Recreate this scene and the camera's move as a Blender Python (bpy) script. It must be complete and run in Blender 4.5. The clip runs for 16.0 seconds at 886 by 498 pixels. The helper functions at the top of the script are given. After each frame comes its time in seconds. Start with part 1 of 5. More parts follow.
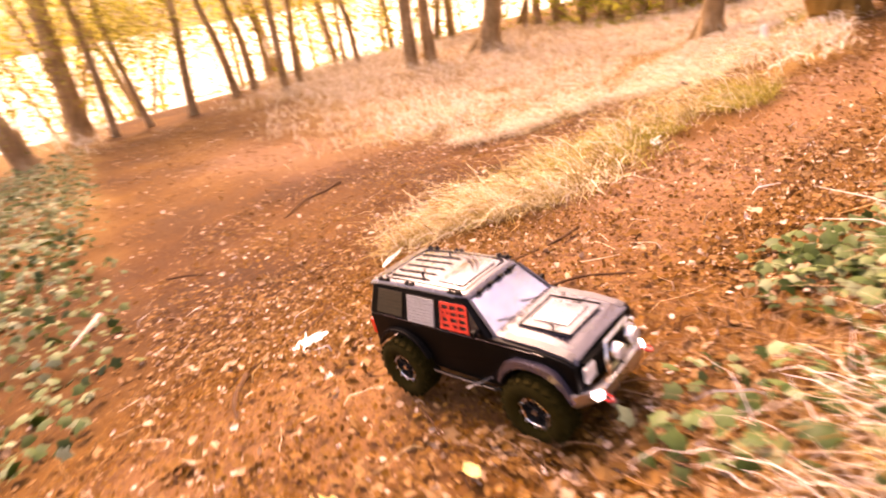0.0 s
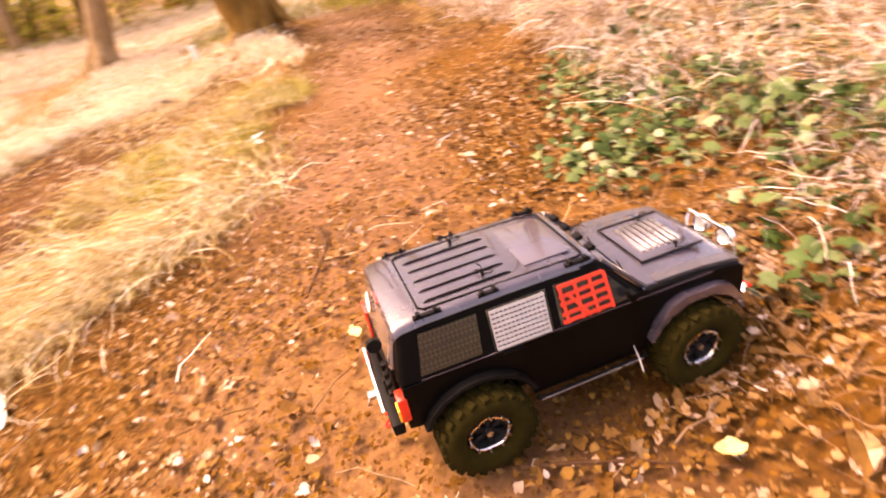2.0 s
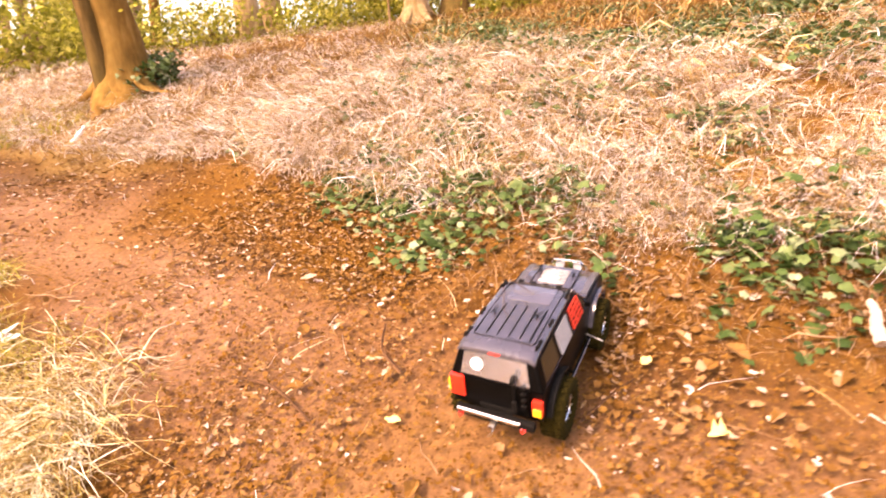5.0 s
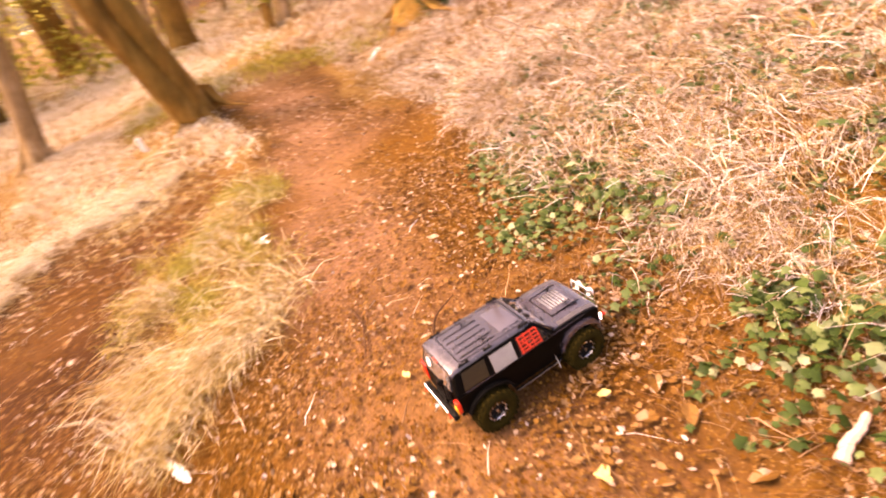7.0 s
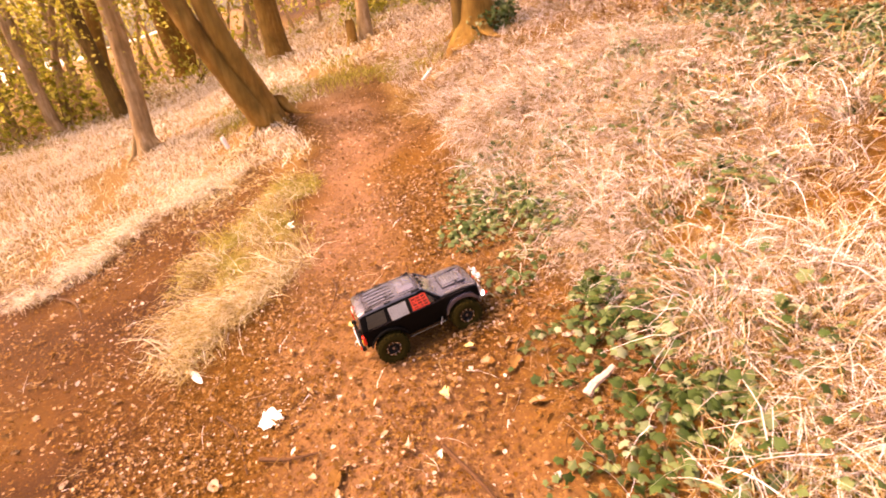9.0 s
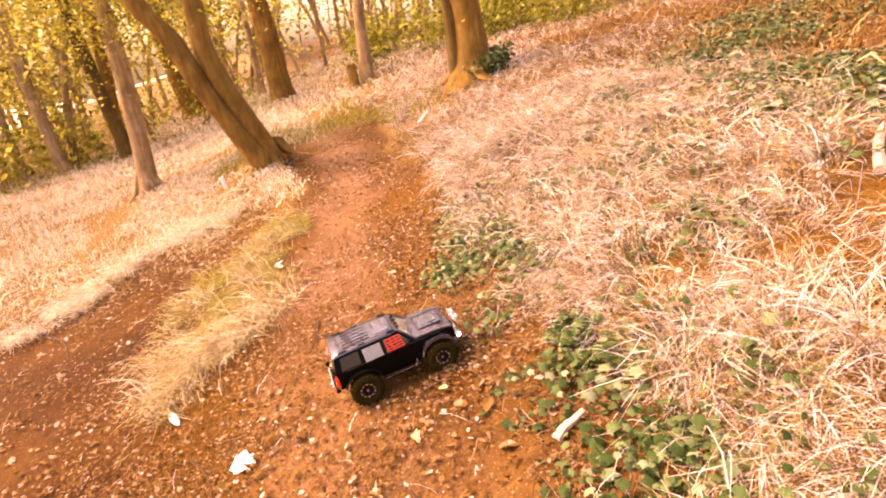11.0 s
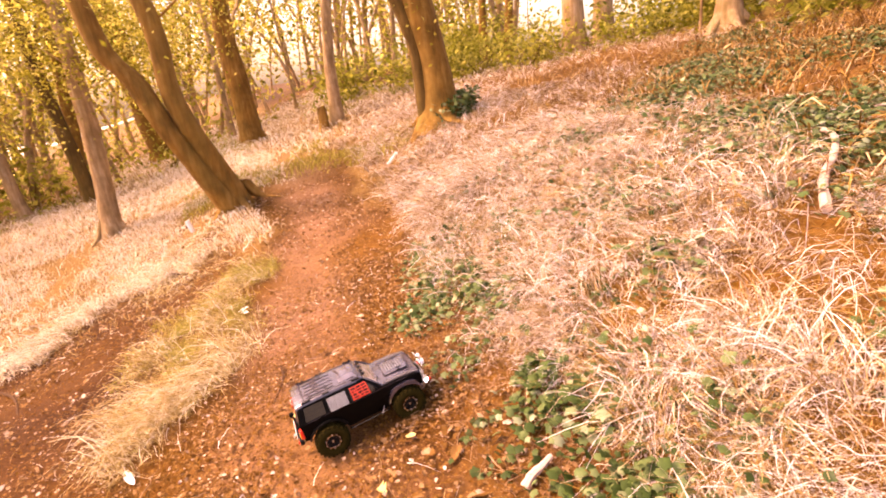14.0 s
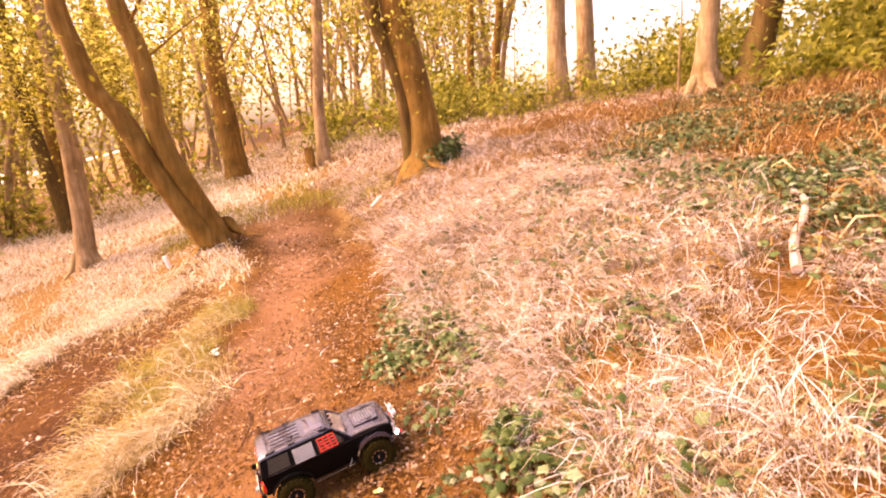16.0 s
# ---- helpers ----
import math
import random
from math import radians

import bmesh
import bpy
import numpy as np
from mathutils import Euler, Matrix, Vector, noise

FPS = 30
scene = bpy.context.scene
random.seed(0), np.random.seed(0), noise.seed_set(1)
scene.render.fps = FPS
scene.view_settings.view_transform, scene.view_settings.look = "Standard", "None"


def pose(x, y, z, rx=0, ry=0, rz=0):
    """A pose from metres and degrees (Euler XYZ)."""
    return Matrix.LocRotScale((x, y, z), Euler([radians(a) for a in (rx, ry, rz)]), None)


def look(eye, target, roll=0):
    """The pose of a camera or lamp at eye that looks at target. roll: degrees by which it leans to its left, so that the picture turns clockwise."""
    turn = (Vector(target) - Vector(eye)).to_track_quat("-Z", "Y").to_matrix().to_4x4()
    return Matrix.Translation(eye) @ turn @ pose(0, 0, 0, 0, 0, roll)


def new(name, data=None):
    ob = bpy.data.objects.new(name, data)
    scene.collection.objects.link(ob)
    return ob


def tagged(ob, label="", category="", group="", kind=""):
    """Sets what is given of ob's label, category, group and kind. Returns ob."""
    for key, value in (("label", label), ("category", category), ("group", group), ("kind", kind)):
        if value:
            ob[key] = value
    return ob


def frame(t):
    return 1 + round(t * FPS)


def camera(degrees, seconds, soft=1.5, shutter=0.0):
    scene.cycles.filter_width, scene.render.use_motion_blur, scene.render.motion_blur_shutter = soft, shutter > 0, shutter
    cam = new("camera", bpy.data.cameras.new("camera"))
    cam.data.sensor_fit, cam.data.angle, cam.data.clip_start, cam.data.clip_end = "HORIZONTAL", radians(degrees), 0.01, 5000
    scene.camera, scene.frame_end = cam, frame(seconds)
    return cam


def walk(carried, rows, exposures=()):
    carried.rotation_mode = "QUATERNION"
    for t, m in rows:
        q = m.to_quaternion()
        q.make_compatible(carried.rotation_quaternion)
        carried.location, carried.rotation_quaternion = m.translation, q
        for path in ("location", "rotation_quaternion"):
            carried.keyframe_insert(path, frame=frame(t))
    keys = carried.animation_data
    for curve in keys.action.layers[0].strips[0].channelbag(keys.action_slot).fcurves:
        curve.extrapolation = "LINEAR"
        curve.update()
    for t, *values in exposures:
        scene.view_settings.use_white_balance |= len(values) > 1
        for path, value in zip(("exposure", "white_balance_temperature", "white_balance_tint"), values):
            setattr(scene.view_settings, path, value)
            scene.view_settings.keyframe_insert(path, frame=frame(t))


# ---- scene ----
cam = camera(78.5, 16.0, soft=1.9, shutter=0.8)
PATH = [
    (0, (0.65, 0.527, 0.737), (-0.602, -0.73, -0.186), -8.1),
    (0.5, (0.636, 0.246, 0.715), (-0.792, -0.741, -0.279), -7.7),
    (1, (0.615, -0.021, 0.663), (-1.015, -0.493, -0.395), -5.7),
    (1.5, (0.571, -0.219, 0.605), (-1.139, -0.126, -0.429), -1.7),
    (2, (0.556, -0.367, 0.549), (-1.117, 0.191, -0.395), -1.2),
    (2.5, (0.536, -0.472, 0.527), (-1.045, 0.405, -0.328), -0.2),
    (3, (0.497, -0.644, 0.505), (-0.953, 0.496, -0.268), -2.1),
    (3.5, (0.395, -0.814, 0.533), (-0.799, 0.602, -0.221), -2.3),
    (4, (0.276, -1.037, 0.457), (-0.659, 0.647, -0.084), 0.6),
    (4.2, (0.266, -1.119, 0.484), (-0.62, 0.593, -0.049), -1.2),
    (6.3, (0.728, -1.014, 1.064), (-0.548, 0.215, 0.136), -6.8),
    (6.5, (0.787, -0.917, 1.085), (-0.588, 0.184, 0.138), -7.6),
    (7, (1.028, -0.708, 1.101), (-0.555, 0.072, 0.16), -8.1),
    (7.5, (1.305, -0.605, 1.149), (-0.368, -0.024, 0.22), -8.2),
    (8, (1.582, -0.543, 1.211), (-0.097, 0.034, 0.29), -6.5),
    (8.2, (1.669, -0.52, 1.262), (-0.013, 0.046, 0.339), -6.6),
    (10.5, (1.872, -0.375, 1.263), (0.102, 0.142, 0.489), -6.6),
    (11, (1.863, -0.35, 1.268), (0.094, 0.205, 0.518), -6.8),
    (11.5, (1.865, -0.337, 1.269), (0.102, 0.253, 0.531), -6.6),
    (12, (1.867, -0.331, 1.272), (0.101, 0.274, 0.552), -6.0),
    (12.5, (1.864, -0.323, 1.272), (0.1, 0.296, 0.561), -6.0),
    (13, (1.868, -0.312, 1.279), (0.108, 0.351, 0.6), -6.1),
    (13.5, (1.873, -0.316, 1.286), (0.105, 0.363, 0.643), -6.0),
    (14, (1.867, -0.314, 1.286), (0.094, 0.362, 0.655), -6.7),
    (14.5, (1.867, -0.307, 1.29), (0.097, 0.386, 0.668), -6.7),
    (15, (1.864, -0.298, 1.294), (0.083, 0.404, 0.714), -6.5),
    (15.5, (1.86, -0.284, 1.297), (0.082, 0.454, 0.754), -5.5),
    (16, (1.862, -0.283, 1.302), (0.078, 0.48, 0.815), -4.2),
]
walk(cam, [(t, look(eye, target, roll)) for t, eye, target, roll in PATH],
     exposures=[(0, 2.12, 10600, 49), (2.2, 2.28, 9700, 40), (4.2, 2.4, 8100, 32), (6.3, 2.06, 10300, 41), (11, 2.08, 10700, 47), (16, 2.08, 10100, 52)])

# ---- light: bright overcast sky over a thin wood ----
world = bpy.data.worlds.new("overcast_sky")
scene.world = world
world.use_nodes = True
wn = world.node_tree
sky = wn.nodes.new("ShaderNodeTexSky")
sky.sky_type, sky.sun_disc = 'NISHITA', False
sky.sun_elevation, sky.sun_rotation = radians(48), radians(208)
sky.air_density, sky.dust_density, sky.ozone_density = 1.0, 4.0, 1.0
wn.nodes["Background"].inputs[1].default_value = 0.165
wn.links.new(sky.outputs[0], wn.nodes["Background"].inputs[0])
sun = new("sun", bpy.data.lights.new("sun", 'SUN'))
sun.data.energy, sun.data.angle, sun.data.color = 1.5, radians(22), (1.0, 0.93, 0.82)
sun.matrix_world = look((-3.9, -7.3, 9.3), (0, 0, 0))

rng = np.random.default_rng(7)


# ---- materials ----
def material(name, rough=0.7, metal=0.0):
    mat = bpy.data.materials.new(name)
    mat.use_nodes = True
    b = mat.node_tree.nodes["Principled BSDF"]
    b.inputs["Roughness"].default_value, b.inputs["Metallic"].default_value = rough, metal
    return mat, mat.node_tree, b


def node(tree, kind, **values):
    n = tree.nodes.new(kind)
    for key, v in values.items():
        n.inputs[key].default_value = v
    return n


def ramp(tree, source, stops):
    r = tree.nodes.new("ShaderNodeValToRGB")
    while len(r.color_ramp.elements) < len(stops):
        r.color_ramp.elements.new(0.5)
    for e, (at, c) in zip(r.color_ramp.elements, stops):
        e.position, e.color = at, (*c, 1)
    tree.links.new(source, r.inputs[0])
    return r.outputs[0]


def noise_of(tree, scale, detail=5.0, coords=None, rough=0.55):
    n = node(tree, "ShaderNodeTexNoise", Scale=scale, Detail=detail, Roughness=rough)
    if coords is None:
        coords = tree.nodes.new("ShaderNodeTexCoord").outputs["Object"]
    tree.links.new(coords, n.inputs["Vector"])
    return n.outputs[0]


def mixed(tree, a, b, fac, kind='MIX'):
    m = tree.nodes.new("ShaderNodeMix")
    m.data_type, m.blend_type = 'RGBA', kind
    for value, socket in ((a, m.inputs[6]), (b, m.inputs[7]), (fac, m.inputs[0])):
        if isinstance(value, (tuple, list)):
            socket.default_value = (*value, 1)
        elif isinstance(value, float):
            socket.default_value = value
        else:
            tree.links.new(value, socket)
    return m.outputs[2]


def bump(tree, b, height, strength=0.4, distance=0.01):
    n = node(tree, "ShaderNodeBump", Strength=strength, Distance=distance)
    tree.links.new(height, n.inputs["Height"])
    tree.links.new(n.outputs[0], b.inputs["Normal"])


def plain(name, colour, rough=0.5, metal=0.0, grain=60.0, vary=0.35, coat=0.0, relief=0.0):
    """A material with two scales of variation round one base colour."""
    mat, t, b = material(name, rough, metal)
    lo, hi = [c * (1 - vary) for c in colour], [min(1, c * (1 + vary)) for c in colour]
    fine = ramp(t, noise_of(t, grain), [(0.3, lo), (0.7, hi)])
    broad = ramp(t, noise_of(t, grain * 0.13), [(0.3, lo), (0.7, hi)])
    t.links.new(mixed(t, fine, broad, 0.5), b.inputs["Base Color"])
    r = node(t, "ShaderNodeMapRange")
    t.links.new(noise_of(t, grain * 0.4), r.inputs[0])
    r.inputs[3].default_value, r.inputs[4].default_value = max(0.03, rough - 0.1), min(1, rough + 0.12)
    t.links.new(r.outputs[0], b.inputs["Roughness"])
    b.inputs["Coat Weight"].default_value = coat
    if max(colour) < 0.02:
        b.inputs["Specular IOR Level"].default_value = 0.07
    if relief:
        bump(t, b, noise_of(t, grain * 2), relief, 0.002)
    return mat


def scattered(name, stops, rough=0.75, thin=0.0, grain=120.0, sheen_gloss=0.3):
    """For blades and leaves: each island takes its own colour, with fine streaks; thin ones let light through."""
    mat, t, b = material(name, rough)
    g = t.nodes.new("ShaderNodeNewGeometry")
    c = ramp(t, g.outputs["Random Per Island"], stops)
    streak = ramp(t, noise_of(t, grain), [(0.25, (0.62, 0.6, 0.58)), (0.75, (1.15, 1.12, 1.08))])
    c = mixed(t, c, streak, 0.8, 'MULTIPLY')
    t.links.new(c, b.inputs["Base Color"])
    b.inputs["Specular IOR Level"].default_value = sheen_gloss
    if thin:
        tr = t.nodes.new("ShaderNodeBsdfTranslucent")
        t.links.new(c, tr.inputs[0])
        mx = node(t, "ShaderNodeMixShader")
        mx.inputs[0].default_value = thin
        t.links.new(b.outputs[0], mx.inputs[1])
        t.links.new(tr.outputs[0], mx.inputs[2])
        t.links.new(mx.outputs[0], t.nodes["Material Output"].inputs[0])
    return mat


def earth_material():
    mat, t, b = material("woodland_earth", 0.85)
    broad = ramp(t, noise_of(t, 1.1, 6), [(0.3, (0.06, 0.022, 0.0013)), (0.55, (0.11, 0.045, 0.003)), (0.75, (0.165, 0.078, 0.009))])
    crumbs = ramp(t, noise_of(t, 45, 8, rough=0.7), [(0.3, (0.5, 0.46, 0.4)), (0.55, (1.0, 0.95, 0.9)), (0.75, (1.5, 1.42, 1.35))])
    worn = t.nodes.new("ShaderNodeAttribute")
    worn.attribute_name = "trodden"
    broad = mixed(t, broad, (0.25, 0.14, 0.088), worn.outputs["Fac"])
    c = mixed(t, broad, crumbs, 0.85, 'MULTIPLY')
    v = node(t, "ShaderNodeTexVoronoi", Scale=95.0)
    shift = node(t, "ShaderNodeTexNoise", Scale=30.0, Detail=3.0)
    t.links.new(t.nodes.new("ShaderNodeTexCoord").outputs["Object"], shift.inputs["Vector"])
    add = t.nodes.new("ShaderNodeVectorMath")
    add.operation = 'MULTIPLY_ADD'
    t.links.new(shift.outputs["Color"], add.inputs[0])
    add.inputs[1].default_value = (0.03, 0.03, 0.03)
    t.links.new(t.nodes.new("ShaderNodeTexCoord").outputs["Object"], add.inputs[2])
    t.links.new(add.outputs[0], v.inputs["Vector"])
    bits = ramp(t, v.outputs["Distance"], [(0.26, (1, 1, 1)), (0.42, (0, 0, 0))])
    pale = ramp(t, v.outputs["Color"], [(0.3, (0.06, 0.022, 0.002)), (0.6, (0.14, 0.062, 0.008)), (0.85, (0.24, 0.128, 0.035)), (0.97, (0.42, 0.28, 0.16))])
    soil = mixed(t, c, pale, mixed(t, (0.0, 0.0, 0.0), bits, 0.75))
    # beyond the wood the ground is coloured pale to stand for bright sky
    sky_glare = ramp(t, noise_of(t, 0.2, 6), [(0.3, (0.58, 0.53, 0.4)), (0.7, (0.76, 0.71, 0.58))])
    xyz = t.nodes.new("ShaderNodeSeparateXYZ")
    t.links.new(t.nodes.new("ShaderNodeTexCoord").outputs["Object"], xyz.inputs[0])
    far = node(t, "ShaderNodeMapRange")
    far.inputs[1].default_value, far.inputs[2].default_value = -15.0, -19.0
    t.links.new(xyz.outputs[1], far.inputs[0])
    mask = t.nodes.new("ShaderNodeAttribute")
    mask.attribute_name = "thatch"
    mat_of_stalks = ramp(t, noise_of(t, 38, 8, rough=0.75), [(0.3, (0.08, 0.036, 0.006)), (0.5, (0.22, 0.12, 0.03)), (0.7, (0.45, 0.32, 0.15))])
    # soil colour darkened to stand for lens vignetting at the lower left
    vignette = t.nodes.new("ShaderNodeAttribute")
    vignette.attribute_name = "vignette_shade"
    soil = mixed(t, soil, mixed(t, soil, (0.5, 0.38, 0.25), 1.0, 'MULTIPLY'), vignette.outputs["Fac"])
    soil = mixed(t, soil, mat_of_stalks, mask.outputs["Fac"])
    t.links.new(mixed(t, soil, sky_glare, far.outputs[0]), b.inputs["Base Color"])
    b.inputs["Specular IOR Level"].default_value = 0.13
    bump(t, b, noise_of(t, 70, 8, rough=0.68), 0.5, 0.01)
    return mat


def bark_material(name, dark, mid, light):
    mat, t, b = material(name, 0.9)
    co = t.nodes.new("ShaderNodeTexCoord").outputs["Object"]
    s = node(t, "ShaderNodeMapping", Scale=(1, 1, 0.16))
    t.links.new(co, s.inputs["Vector"])
    ridges = noise_of(t, 20, 6, s.outputs[0], 0.55)
    c = ramp(t, ridges, [(0.1, dark), (0.5, mid), (0.92, light)])
    blotch = ramp(t, noise_of(t, 3.2, 4, co), [(0.35, (0.55, 0.5, 0.4)), (0.65, (1.2, 1.15, 1.1))])
    c = mixed(t, c, blotch, 0.8, 'MULTIPLY')
    algae = ramp(t, noise_of(t, 1.7, 6, s.outputs[0], 0.7), [(0.5, (0, 0, 0)), (0.72, (0.5, 0.5, 0.5))])
    t.links.new(mixed(t, c, (0.19, 0.14, 0.034), algae), b.inputs["Base Color"])
    b.inputs["Specular IOR Level"].default_value = 0.2
    bump(t, b, ridges, 0.25, 0.012)
    return mat


def weave_material(name, a, c, scale, turn=(0.0, 0.0, 0.785), rough=0.35, coat=0.3):
    """Woven carbon-fibre look, its squares set on edge in the plane that the turn names."""
    mat, t, b = material(name, rough)
    ch = node(t, "ShaderNodeTexChecker", Scale=scale)
    m = node(t, "ShaderNodeMapping", Rotation=turn)
    t.links.new(t.nodes.new("ShaderNodeTexCoord").outputs["Object"], m.inputs["Vector"])
    t.links.new(m.outputs[0], ch.inputs["Vector"])
    ch.inputs["Color1"].default_value, ch.inputs["Color2"].default_value = (*a, 1), (*c, 1)
    dust = ramp(t, noise_of(t, 40), [(0.4, (0.8, 0.8, 0.8)), (0.75, (1.6, 1.4, 1.2))])
    t.links.new(mixed(t, ch.outputs[0], dust, 0.6, 'MULTIPLY'), b.inputs["Base Color"])
    b.inputs["Coat Weight"].default_value = coat
    return mat


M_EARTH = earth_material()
M_LITTER = scattered("dead_leaf", [(0, (0.115, 0.048, 0.006)), (0.3, (0.165, 0.076, 0.014)), (0.58, (0.22, 0.112, 0.032)), (0.83, (0.3, 0.178, 0.085)), (0.95, (0.43, 0.305, 0.22)), (1, (0.64, 0.52, 0.47))], 0.78, 0.12, sheen_gloss=0.2)
M_MULCH = scattered("leaf_mould", [(0, (0.085, 0.032, 0.0025)), (0.5, (0.14, 0.06, 0.007)), (0.9, (0.2, 0.1, 0.022)), (1, (0.28, 0.16, 0.06))], 0.85, 0.0, sheen_gloss=0.12)
M_TWIG = scattered("twig_bark", [(0, (0.07, 0.028, 0.008)), (0.5, (0.17, 0.085, 0.035)), (1, (0.34, 0.22, 0.13))], 0.85)
M_STRAW = scattered("dry_straw", [(0, (0.11, 0.048, 0.005)), (0.3, (0.27, 0.15, 0.03)), (0.5, (0.45, 0.315, 0.15)), (0.74, (0.67, 0.57, 0.49)), (1, (0.8, 0.755, 0.78))], 0.6, 0.15)
M_LAWN = scattered("bleached_grass", [(0, (0.4, 0.28, 0.12)), (0.35, (0.66, 0.545, 0.37)), (1, (0.86, 0.82, 0.76))], 0.65, 0.3)
M_TUFT = scattered("golden_straw", [(0, (0.18, 0.095, 0.01)), (0.35, (0.38, 0.25, 0.06)), (0.7, (0.64, 0.52, 0.28)), (1, (0.84, 0.78, 0.66))], 0.5, 0.2)
M_RUST = scattered("rusty_grass", [(0, (0.09, 0.034, 0.003)), (0.45, (0.2, 0.095, 0.012)), (0.8, (0.38, 0.22, 0.055)), (1, (0.62, 0.48, 0.29))], 0.75, 0.2)
M_GREENGRASS = scattered("green_grass", [(0, (0.15, 0.13, 0.012)), (0.5, (0.32, 0.27, 0.035)), (1, (0.52, 0.45, 0.12))], 0.65, 0.35)
M_IVY = scattered("ivy_leaf", [(0, (0.02, 0.042, 0.006)), (0.4, (0.055, 0.1, 0.022)), (0.8, (0.125, 0.175, 0.062)), (1, (0.28, 0.325, 0.2))], 0.5, 0.18, 60, 0.2)
M_CROWN = scattered("tree_leaf", [(0, (0.13, 0.122, 0.012)), (0.5, (0.35, 0.31, 0.045)), (1, (0.56, 0.5, 0.14))], 0.6, 0.76, 20, 0.1)
M_BUSH = scattered("bramble_leaf", [(0, (0.14, 0.15, 0.018)), (0.5, (0.32, 0.31, 0.045)), (1, (0.52, 0.48, 0.13))], 0.55, 0.72, 30, 0.12)
M_BARK = bark_material("brown_bark", (0.085, 0.04, 0.006), (0.22, 0.115, 0.025), (0.36, 0.215, 0.07))
M_BARK_PALE = bark_material("pale_bark", (0.15, 0.085, 0.035), (0.36, 0.24, 0.13), (0.58, 0.45, 0.32))
M_BARK_DARK = bark_material("mossy_bark", (0.045, 0.028, 0.007), (0.115, 0.068, 0.018), (0.2, 0.125, 0.04))
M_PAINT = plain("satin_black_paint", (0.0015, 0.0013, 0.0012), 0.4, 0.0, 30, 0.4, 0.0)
# graphite lifted to lilac-grey: sky reflection put into the base colour
M_ROOF = plain("skylit_graphite_wrap", (0.04, 0.034, 0.045), 0.25, 0.0, 30, 0.35, 1.0)
M_TRIM = plain("black_plastic", (0.006, 0.0055, 0.005), 0.5, 0.0, 50, 0.4)
M_GLASS = plain("dark_tinted_glass", (0.02, 0.02, 0.022), 0.08, 0.0, 8, 0.3, 1.0)
M_FILM = plain("silvered_window_film", (0.42, 0.4, 0.42), 0.12, 0.75, 12, 0.45, 1.0)
M_SCREEN = plain("tinted_screen_film", (0.72, 0.69, 0.74), 0.1, 0.8, 12, 0.3, 1.0)
M_MIRROR = plain("glossy_sunroof_film", (0.095, 0.085, 0.105), 0.1, 0.3, 12, 0.4, 1.0)
M_SILVER = plain("brushed_aluminium", (0.5, 0.49, 0.49), 0.28, 1.0, 90, 0.15)
M_CHROME = plain("chrome", (0.85, 0.84, 0.84), 0.08, 1.0, 20, 0.06)
M_RED = plain("red_webbing", (0.75, 0.045, 0.015), 0.6, 0.0, 200, 0.25)
M_LAMP = plain("red_lamp_plastic", (0.7, 0.03, 0.015), 0.2, 0.0, 40, 0.2, 0.6)
M_AMBER = plain("amber_lamp_plastic", (0.85, 0.42, 0.03), 0.2, 0.0, 40, 0.2, 0.6)
M_CLEAR = plain("clear_lamp_lens", (0.75, 0.75, 0.74), 0.08, 0.3, 40, 0.1, 1.0)
M_LED, led_nodes, led_shader = material("lit_white_led", 0.3)
led_shader.inputs["Base Color"].default_value = (0.8, 0.85, 1, 1)
led_shader.inputs["Emission Color"].default_value = (0.75, 0.85, 1, 1)
led_shader.inputs["Emission Strength"].default_value = 5.0
M_RUBBER = plain("dusty_rubber", (0.0195, 0.0145, 0.002), 0.9, 0.0, 70, 0.5, 0.0, 0.4)
M_MESH = plain("zinc_wire", (0.4, 0.39, 0.38), 0.4, 0.2, 90, 0.2)
M_RIM = plain("black_rim", (0.01, 0.01, 0.01), 0.4, 0.0, 60, 0.3)
M_CARBON = weave_material("carbon_weave", (0.003, 0.0025, 0.001), (0.034, 0.028, 0.015), 260.0, (0.785, 0.0, 0.0))
M_CARBON_PALE = weave_material("worn_carbon_weave", (0.02, 0.018, 0.02), (0.09, 0.082, 0.09), 300.0)
M_WHITE = plain("white_paper", (0.82, 0.8, 0.78), 0.7, 0.0, 30, 0.1, 0.0, 0.5)
M_PLASTIC = plain("white_plastic", (0.8, 0.8, 0.8), 0.3, 0.0, 30, 0.08)
M_FEATHER = plain("white_feather", (0.8, 0.78, 0.76), 0.8, 0.0, 150, 0.12)
M_PALEWOOD = plain("stripped_pale_wood", (0.46, 0.34, 0.28), 0.7, 0.0, 60, 0.3, 0.0, 0.5)
M_SEED = plain("dry_cream_petals", (0.5, 0.42, 0.27), 0.8, 0.0, 150, 0.2)
M_YELLOW = plain("yellow_leaf", (0.6, 0.46, 0.17), 0.6, 0.0, 120, 0.25)


# ---- mesh tools ----
def mesh_of(name, verts, faces, mat, smooth=True):
    """A mesh from arrays of points and of equal-sided faces."""
    me = bpy.data.meshes.new(name)
    verts, faces = np.asarray(verts, np.float32), np.asarray(faces, np.int32)
    n, k = faces.shape
    me.vertices.add(len(verts))
    me.vertices.foreach_set("co", verts.ravel())
    me.loops.add(n * k)
    me.loops.foreach_set("vertex_index", faces.ravel())
    me.polygons.add(n)
    me.polygons.foreach_set("loop_start", np.arange(0, n * k, k, dtype=np.int32))
    me.polygons.foreach_set("use_smooth", np.full(n, smooth))
    me.update(calc_edges=True)
    me.materials.append(mat)
    return me


